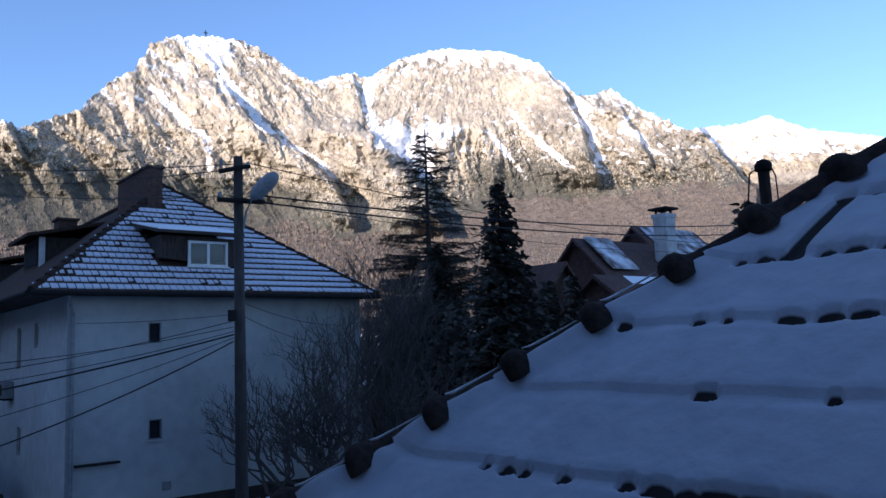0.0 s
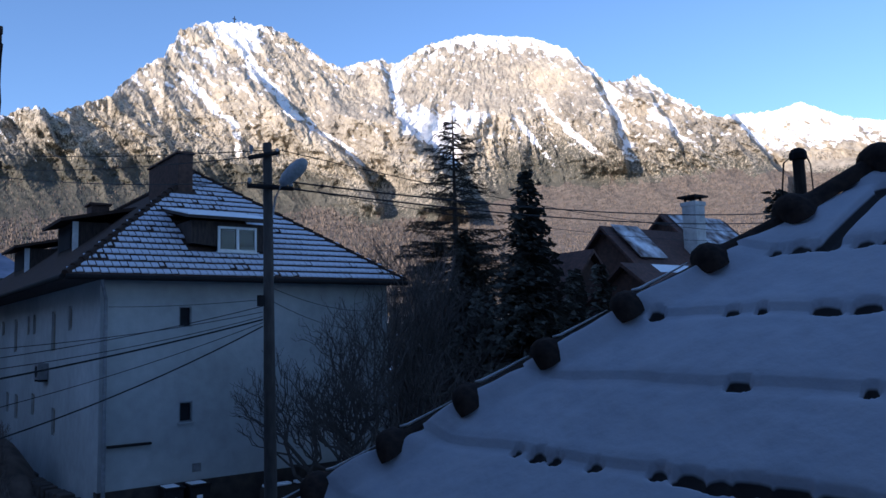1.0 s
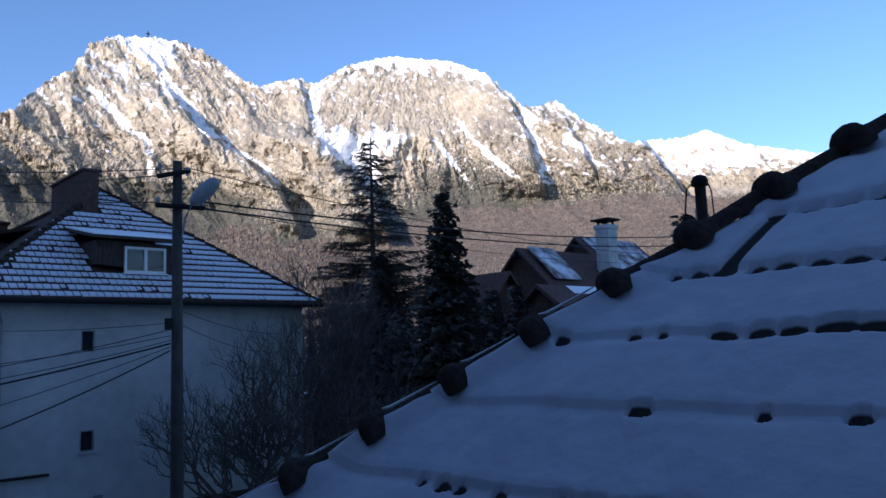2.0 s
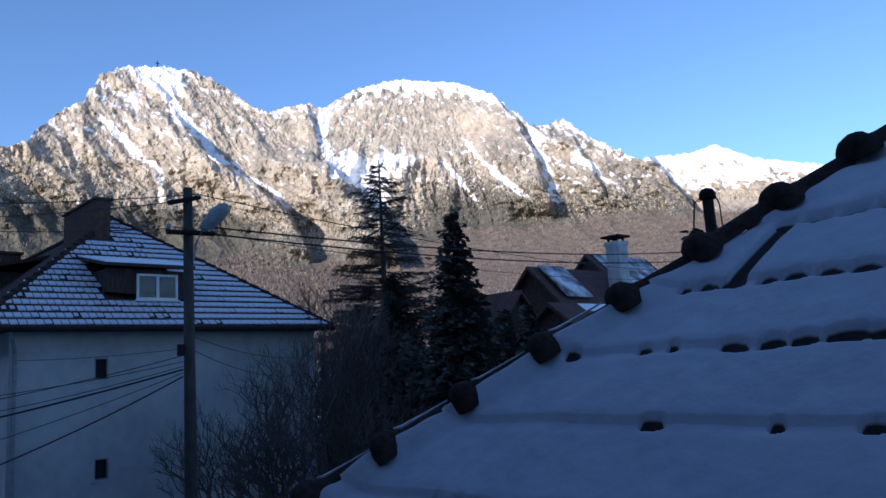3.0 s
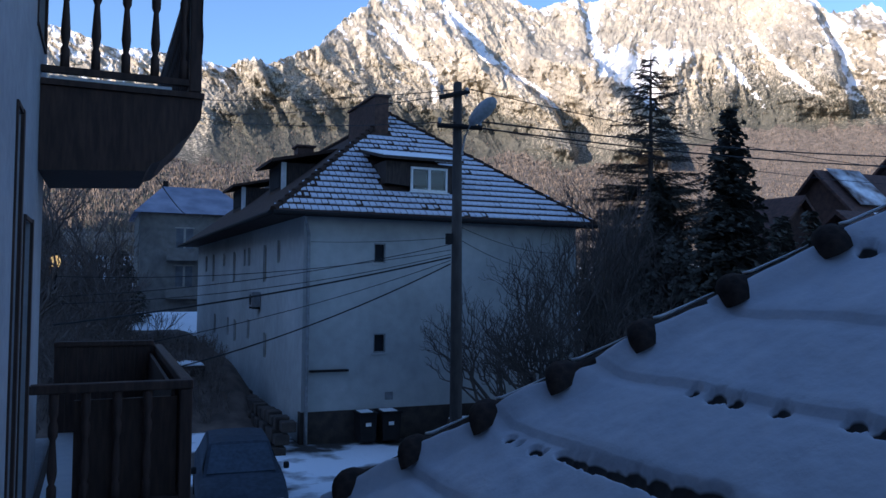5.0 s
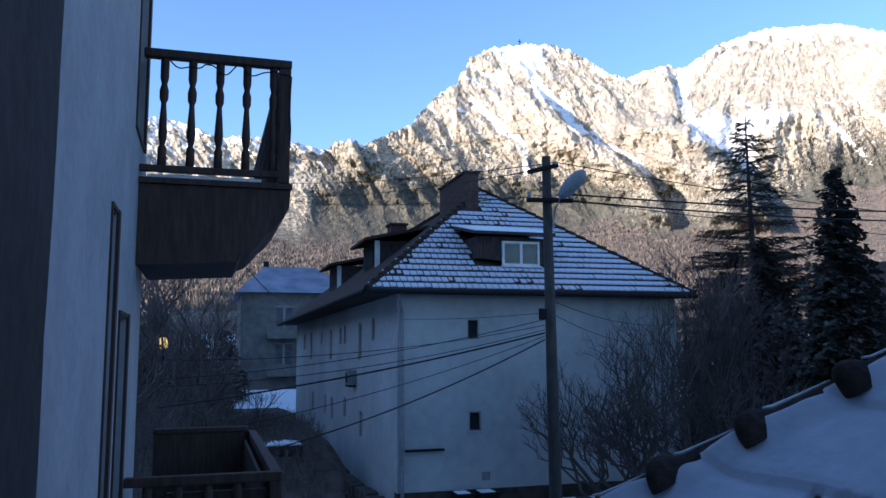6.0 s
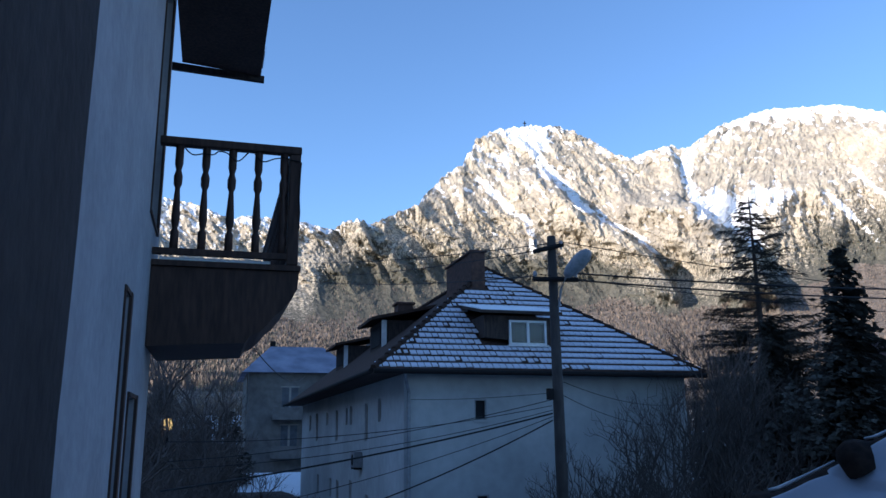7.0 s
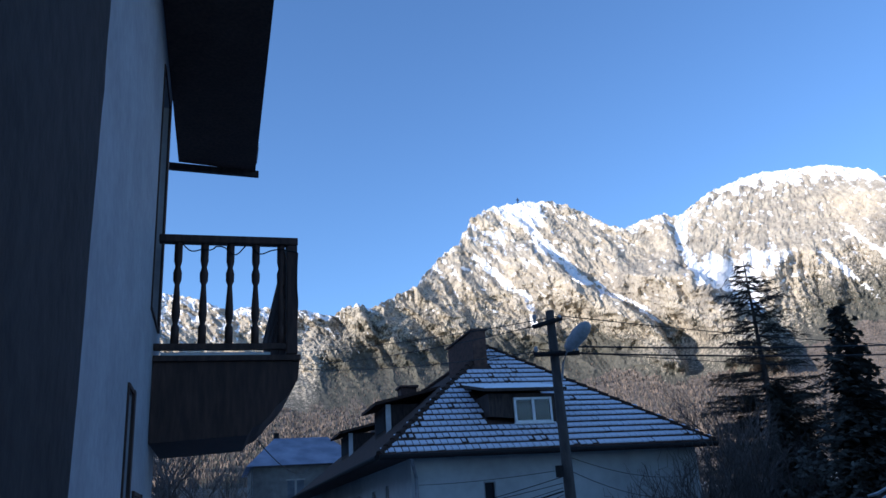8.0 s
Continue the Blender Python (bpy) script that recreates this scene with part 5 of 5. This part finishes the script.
MELTING = material("melting_roof_snow", (0.80, 0.82, 0.86), (0.09, 0.055, 0.045), 1.1, 0.8, 0.3, stains=0.2)
FROSTED = material("frosted_metal_roof", (0.33, 0.34, 0.42), (0.20, 0.21, 0.27), 0.8, 0.7, 0.15, stains=0.3)
RED_TILE = material("red_brown_roof", (0.13, 0.07, 0.055), (0.07, 0.045, 0.04), 6, 0.85, 0.3)


def right_houses():
    h = gable_house("villa", 31.1, 37.1, 20.7, 25.1, 0.5, 7.8, 10.0, "x", RED_WALL, "red-brown house with steep roof and melting snow", RED_TILE)
    make("roof_snow", Geo().prism([(22.7, 10.22), (20.9, 8.45), (20.9, 8.51), (22.7, 10.28)], 31.3, 33.4, "x"), MELTING, h)
    c = make("chimney", Geo().box(36.15, 37.0, 21.05, 21.9, 7.6, 11.62), CHIMNEY_WHITE, h, "tall white chimney with a dark cover", bevel=0.03)
    make("cover", Geo().box(36.0, 37.15, 20.9, 22.05, 11.84, 11.95).box(36.25, 36.35, 21.15, 21.25, 11.62, 11.84).box(36.8, 36.9, 21.7, 21.8, 11.62, 11.84).box(36.25, 36.35, 21.7, 21.8, 11.62, 11.84).box(36.8, 36.9, 21.15, 21.25, 11.62, 11.84), IRON, c)
    make("band", Geo().box(36.1, 37.05, 21.0, 21.95, 11.4, 11.62), CHIMNEY_WHITE, c)
    g = gable_house("villa", 40.8, 46.8, 23.6, 29.6, 0.5, 8.9, 11.75, "x", RED_WALL, "steep-gabled brown house with snow-flecked roof", RED_TILE)
    make("roof_snow", Geo().prism([(26.5, 11.93), (23.9, 9.46), (23.9, 9.53), (26.5, 12.0)], 41.0, 46.6, "x"), MELTING, g)
    make("window", Geo().box(40.76, 40.79, 25.9, 27.2, 9.2, 10.4), GLASS_DARK, g)
    make("gable_trim", Geo().box(40.74, 40.79, 24.2, 29.0, 8.95, 9.1), BEIGE, g)
    p = gable_house("outbuilding", 27.0, 31.0, 16.5, 20.0, 0.5, 6.3, 7.6, "x", RED_WALL, "low brick outbuilding with a snowy lean-to", RED_TILE)
    make("roof_snow", Geo().prism([(18.2, 7.70), (16.4, 6.30), (16.4, 6.38), (18.2, 7.78)], 28.6, 31.2, "x"), SNOW, p)
    make("wall_strip", Geo().box(26.98, 26.999, 17.0, 17.15, 3, 6).box(26.98, 26.999, 18.3, 18.42, 3, 6), BEIGE, p)
    gable_house("house", 27.0, 30.5, 22.0, 25.5, 0.5, 6.6, 8.6, "y", RED_WALL, "dim brown house with snow-flecked roof among the conifers", RED_TILE)


right_houses()


def far_block():
    h = thing("apartment_house", (6.0, 63, 0), "weathered grey house with snowy metal hip roof", "house")
    x0, x1, y0, y1, z = 3.2, 11.0, 58.0, 69.0, 9.6
    make("wall", Geo().box(x0, x1, y0, y1, 0.5, z), STAINED, h)
    make("roof", Geo().add([(x0 - .5, y0 - .5, z), (x1 + .5, y0 - .5, z), (x1 + .5, y1 + .5, z), (x0 - .5, y1 + .5, z), (5.0, 62, 12.0), (9.2, 62, 12.0), (9.2, 66, 12), (5.0, 66, 12)],
                            [(0, 1, 5, 4), (1, 2, 6, 5), (2, 3, 7, 6), (3, 0, 4, 7), (4, 5, 6, 7), (0, 3, 2, 1)]), FROSTED, h, "blue-grey metal roof with thin snow")
    make("vent", Geo().box(5.0, 5.4, 62.5, 63, 11.9, 12.5), IRON, h)
    for zf in (7.0, 4.2):
        b = make("balcony", Geo().box(5.0, 7.6, y0 - 1.0, y0 - 0.004, zf - 0.9, zf - 0.75).box(5.0, 7.6, y0 - 1.0, y0 - 0.93, zf - 0.75, zf), STAINED, h)
        w = make("window", Geo().box(5.7, 6.9, y0 - 0.03, y0 - 0.004, zf - 0.7, zf + 1.5), CURTAIN, h)
        make("frame", Geo().box(6.22, 6.38, y0 - 0.07, y0 - 0.032, zf - 0.7, zf + 1.5).box(5.6, 7.0, y0 - 0.07, y0 - 0.032, zf + 1.5, zf + 1.6), BEIGE, w)
    for yy in (59.5, 62, 64.5):
        make("downpipe", Geo().tube([(x0 - 0.06, yy, 0.6), (x0 - 0.06, yy, z)], 0.09, 6), BEIGE, h)


far_block()


def shed():
    h = thing("garden_shed", (2.9, 31, 0), "low dark shed with a gabled board roof", "shed")
    z = ground_height(2.9, 31)
    make("wall", Geo().prism([(1.9, z - 0.4), (4.1, z - 0.4), (4.1, z + 0.15), (2.9, z + 0.5), (1.9, z + 0.15)], 29.6, 32, "y"), OLD_WOOD, h)
    make("roof", Geo().prism([(1.7, z + 0.10), (2.9, z + 0.52), (4.4, z + 0.10), (4.4, z + 0.18), (2.9, z + 0.62), (1.7, z + 0.18)], 29.4, 32.2, "y"), OLD_WOOD, h)
    g = thing("low_garage", (4.6, 49, 0), "low garage under a smooth blanket of snow", "garage")
    make("wall", Geo().box(1.2, 8.0, 46.6, 51.6, 0, 1.25), OLD_WOOD, g)
    make("roof", Geo().prism([(46.4, 1.26), (52, 2.30), (52, 2.40), (46.4, 1.36)], 1.0, 8.4, "x"), OLD_WOOD, g)
    make("snow", Geo().prism([(46.4, 1.364), (52, 2.404), (52, 2.52), (51.8, 2.58), (46.6, 1.52), (46.4, 1.44)], 1.05, 8.3, "x"), SNOW, g)


shed()


def sunlit_leaf_glow(x, y, z, top):
    # stand-in for yellow leaves in the sun: glow, post and cap are made up
    l = thing("sunlit_leaf_glow", (x, y, z), "made-up amber glow on a dark post, for sunlit yellow leaves", "lantern")
    make("post", Geo().tube([(x, y, z - 0.1), (x, y, top - 0.30)], 0.05, 8), IRON, l)
    make("leaf_glow", Geo().tube([(x, y, top - 0.30), (x, y, top - 0.24), (x, y, top + 0.12), (x, y, top + 0.2)], [0.09, 0.17, 0.2, 0.1], 8), AMBER, l, "amber glow in place of sunlit leaves")
    make("cap", Geo().tube([(x, y, top + 0.2), (x, y, top + 0.33)], [0.25, 0.03], 8), IRON, l)


# emission put in for sunlight on the leaves, not a lamp
AMBER = bpy.data.materials.new("amber_leaf_glow")
AMBER.use_nodes = True
bs = AMBER.node_tree.nodes["Principled BSDF"]
bs.inputs["Base Color"].default_value = (0.8, 0.5, 0.15, 1)
bs.inputs["Emission Color"].default_value = (1.0, 0.62, 0.20, 1)
bs.inputs["Emission Strength"].default_value = 0.6
LX, LY, LTOP = -1.16, 34.0, 5.57
sunlit_leaf_glow(LX, LY, ground_height(LX, LY), LTOP)


def compost_box():
    c = thing("compost_box", (3.2, 23.6, 0), "low board box with snow on its lid", "box")
    z = ground_height(3.2, 23.6)
    for k in range(3):
        make("board", Geo().box(2.6, 3.8, 23.2, 23.225, z - 0.05 + k * 0.10, z + 0.04 + k * 0.10), OLD_WOOD, c)
    make("body", Geo().box(2.62, 3.78, 23.23, 24.1, z - 0.1, z + 0.24), OLD_WOOD, c)
    make("snow", Geo().prism([(2.6, z + 0.244), (3.8, z + 0.244), (3.75, z + 0.31), (3.3, z + 0.36), (2.7, z + 0.32)], 23.2, 24.1, "y"), SNOW, c, bevel=0.03)


compost_box()


def garden_soil():
    """Bare earth and leaf litter on the bank, under the shrubs."""
    g, n = Geo(), 60
    for i in range(n):
        for j in range(n):
            x, y = lerp(-9, 5.6, i / (n - 1)), lerp(20.2, 45.5, j / (n - 1))
            x += 0.25 * noise.noise(Vector((x, y, 2)))
            g.v.append((x, y, ground_height(x, y) + 0.05 + 0.06 * noise.noise(Vector((x * 1.5, y * 1.5, 6))) - 0.25 * (i in (0, n - 1) or j in (0, n - 1))))
    g.f = [(i * n + j, (i + 1) * n + j, (i + 1) * n + j + 1, i * n + j + 1) for i in range(n - 1) for j in range(n - 1)]
    g.m = [0] * len(g.f)
    make("garden_soil", g, LITTER, label="brown leaf litter and frozen earth with flecks of snow", category="soil", kind="structure", smooth=True)


LITTER = material("leaf_litter", (0.17, 0.13, 0.105), (0.085, 0.066, 0.056), 2.2, 0.95, 0.5, stains=0.3)
garden_soil()


def bins_by_wall():
    for x, w in ((7.55, 0.55), (8.25, 0.6)):
        b = thing("wheelie_bin", (x + w / 2, 18.5, 0.2), "dark rubbish bin with snow on its lid, beside the plinth", "bin", "bins by the house")
        make("body", Geo().prism([(x + 0.04, 0.2), (x + w - 0.04, 0.2), (x + w, 1.0), (x, 1.0)], 18.3, 18.85, "y"), IRON, b, bevel=0.03)
        make("lid", Geo().box(x - 0.02, x + w + 0.02, 18.26, 18.88, 1.003, 1.05), IRON, b)
        make("snow", Geo().box(x + 0.05, x + w - 0.12, 18.32, 18.80, 1.053, 1.075), SNOW, b, bevel=0.01)
        make("sticker", Geo().box(x + 0.2, x + 0.36, 18.285, 18.296, 0.66, 0.76), WHITE, b)


bins_by_wall()


def yard_wall():
    w = thing("low_wall", (4.6, 19.5, 0), "low dark stone retaining wall below the bank", "wall")
    rnd = random.Random(4)
    y = 17.6
    while y < 24:
        h = rnd.uniform(0.25, 0.38)
        for k in range(3):
            l = rnd.uniform(0.35, 0.6)
            x = 4.9 - (y - 17.6) * 0.03 + rnd.uniform(-.04, .04) + k * 0.12
            make("stone", Geo().box(x, x + 0.4, y, y + l, 0.1 + k * 0.33, 0.1 + k * 0.33 + h), SOIL, w, bevel=0.04)
        y += 0.52


yard_wall()


def parked_car():
    """A frosted hatchback, nose towards the viewer."""
    m = Matrix.Translation((3.3, 13.1, 0.17)) @ Matrix.Rotation(radians(-5), 4, "Z")
    c = new("car")
    tagged(c, "frosted dark blue hatchback parked on trodden snow", "car")
    c.matrix_world = m

    def sub(name, g, mats, label="", parent=c, sm=False, bev=0.0):
        ob = make(name, g, mats, None, label, smooth=sm, bevel=bev)
        ob.parent = parent
        return ob

    # sections across the car from nose to tail: y, half width, sill, shoulder
    secs = [(-2.02, 0.62, 0.30, 0.58), (-1.96, 0.76, 0.24, 0.68), (-1.7, 0.82, 0.20, 0.78), (-1.05, 0.84, 0.18, 0.90), (-0.3, 0.85, 0.18, 0.94), (0.8, 0.85, 0.18, 0.95), (1.6, 0.83, 0.20, 0.96), (1.95, 0.78, 0.26, 0.93), (2.02, 0.70, 0.34, 0.86)]
    rings = [[(-w * 0.92, y, s), (-w, y, s + 0.16), (-w, y, h - 0.12), (-w * 0.93, y, h), (-w * 0.4, y, h + 0.035), (w * 0.4, y, h + 0.035), (w * 0.93, y, h), (w, y, h - 0.12), (w, y, s + 0.16), (w * 0.92, y, s)] for y, w, s, h in secs]
    sub("body", Geo().tube_rings(rings), CAR_PAINT, sm=True)
    cab = [(-1.0, 0.72, 0.90), (-0.25, 0.60, 1.40), (0.15, 0.58, 1.44), (1.05, 0.57, 1.43), (1.45, 0.60, 1.34), (1.85, 0.68, 0.95)]
    g = Geo()
    rings = [[(-0.74, y, 0.90), (-w, y, z), (-w * 0.5, y, z + 0.025), (w * 0.5, y, z + 0.025), (w, y, z), (0.74, y, 0.90)] for y, w, z in cab]
    g.tube_rings(rings)
    sub("cabin", g, CAR_PAINT, sm=False, bev=0.03)
    sub("windscreen", Geo().add([(-0.66, -0.965, 0.965), (0.66, -0.965, 0.965), (0.55, -0.33, 1.385), (-0.55, -0.33, 1.385), (-0.66, -0.93, 0.93), (0.66, -0.93, 0.93), (0.55, -0.30, 1.35), (-0.55, -0.30, 1.35)],
                                [(0, 1, 2, 3), (0, 4, 5, 1), (1, 5, 6, 2), (2, 6, 7, 3), (3, 7, 4, 0)]), CAR_GLASS, "frosted windscreen")
    for s in (-1, 1):
        sub("side_window", Geo().add([(s * 0.752, -0.75, 0.97), (s * 0.752, 1.6, 0.98), (s * 0.615, 1.25, 1.36), (s * 0.62, -0.2, 1.36)], [(0, 1, 2, 3)]), CAR_GLASS)
        sub("headlight", Geo().prism([(s * 0.42, 0.55), (s * 0.70, 0.57), (s * 0.70, 0.68), (s * 0.42, 0.67)], -2.03, -1.93, "y"), LAMP_GREY, "clear headlight", bev=0.015)
        mir = sub("mirror", Geo().box(s * 0.84, s * 0.95, -0.78, -0.66, 0.93, 1.06), RUBBER, bev=0.03)
    sub("grille", Geo().box(-0.36, 0.36, -2.045, -1.99, 0.56, 0.65), RUBBER)
    sub("bumper", Geo().box(-0.74, 0.74, -2.08, -1.9, 0.30, 0.48), CAR_PAINT, bev=0.04)
    sub("number_plate", Geo().box(-0.26, 0.26, -2.095, -2.083, 0.36, 0.46), WHITE)
    for sx in (-1, 1):
        for y in (-1.25, 1.3):
            w = sub("wheel", Geo().tube([(sx * 0.64, y, 0.30), (sx * 0.84, y, 0.30)], 0.15, 14), LAMP_GREY)
            rings = [[(sx * X, y + R * math.cos(2 * math.pi * j / 18), 0.30 + R * math.sin(2 * math.pi * j / 18)) for j in range(18)] for X, R in ((0.65, 0.27), (0.68, 0.30), (0.83, 0.30), (0.858, 0.27))]
            sub("tyre", Geo().tube_rings(rings), RUBBER, parent=w)


parked_car()


# ---- pieces of the roofs, last ----
def house_tiles(roof):
    """Snow-dusted tiles of the hip end, course by course."""
    z0 = HZ + 0.06
    v = Vector((0, RY0 - EY0, RZ - z0))
    length = v.length
    v.normalize()
    u, nrm = Vector((1, 0, 0)), Vector((1, 0, 0)).cross(v)
    tiles = []
    for kind in range(4):
        g = Geo()
        g.box(0, 0.204, -0.02, 0.39, 0.0, 0.022, 0)
        s0 = (0.006, 0.014, 0.0, 0.03)[kind]
        s1 = (0.197, 0.186, 0.206, 0.15)[kind]
        lo = (0.06, 0.085, 0.07, 0.14)[kind]
        g.add([(s0, lo, 0.02), (s1, lo + 0.012, 0.02), (s1, 0.345, 0.02), (s0, 0.345, 0.02), (s0 + 0.01, lo + 0.02, 0.052), (s1 - 0.01, lo + 0.03, 0.05), (s1, 0.345, 0.03), (s0, 0.345, 0.03)],
              [(4, 5, 6, 7), (0, 1, 5, 4), (1, 2, 6, 5), (3, 0, 4, 7)], 1)
        tiles.append(g)
    rnd = random.Random(2)
    rest, count, shared = Geo(), 0, {}
    rows = int(length / 0.345)
    for r in range(rows):
        d = 0.02 + r * 0.345
        f = d / length
        xa, xb = lerp(EX0, RX, f) + 0.05, lerp(EX1, RX, f) - 0.05
        x = xa - (0.1 if r % 2 else 0)
        while x < xb - 0.1:
            y = EY0 + v.y * d
            if not (8.55 < x < 11.05 and 19.55 < y < 21.5) and not (9.0 < x < 9.9 and y > 22.5) and x > xa - 0.02:
                kind = 2 if x > 10.9 + rnd.uniform(-.5, .5) and rnd.random() < 0.85 else rnd.choice((0, 0, 1, 3 if rnd.random() < 0.35 else 0))
                o = Vector((x, EY0, z0)) + v * d + nrm * 0.035
                m = Matrix((( u.x, v.x, nrm.x, o.x), (u.y, v.y, nrm.y, o.y), (u.z, v.z, nrm.z, o.z), (0, 0, 0, 1))) @ pose(0, 0, 0, -3.0 + rnd.uniform(-.6, .6), 0, rnd.uniform(-1, 1))
                if count < 300 and r < 8:
                    if kind not in shared:
                        shared[kind] = make("tile", tiles[kind], [TILE, ROOF_SNOW])
                        ob = shared[kind]
                    else:
                        ob = new("tile", shared[kind].data)
                    ob.parent = roof
                    ob.matrix_basis = m
                    count += 1
                else:
                    gk = tiles[kind]
                    k = len(rest.v)
                    rest.v += [tuple(m @ Vector(p)) for p in gk.v]
                    rest.f += [tuple(i + k for i in face) for face in gk.f]
                    rest.m += gk.m
            x += 0.21
    make("upper_tiles", rest, [TILE, ROOF_SNOW], roof, kind="stuff")


house_tiles(HOUSE_ROOF)
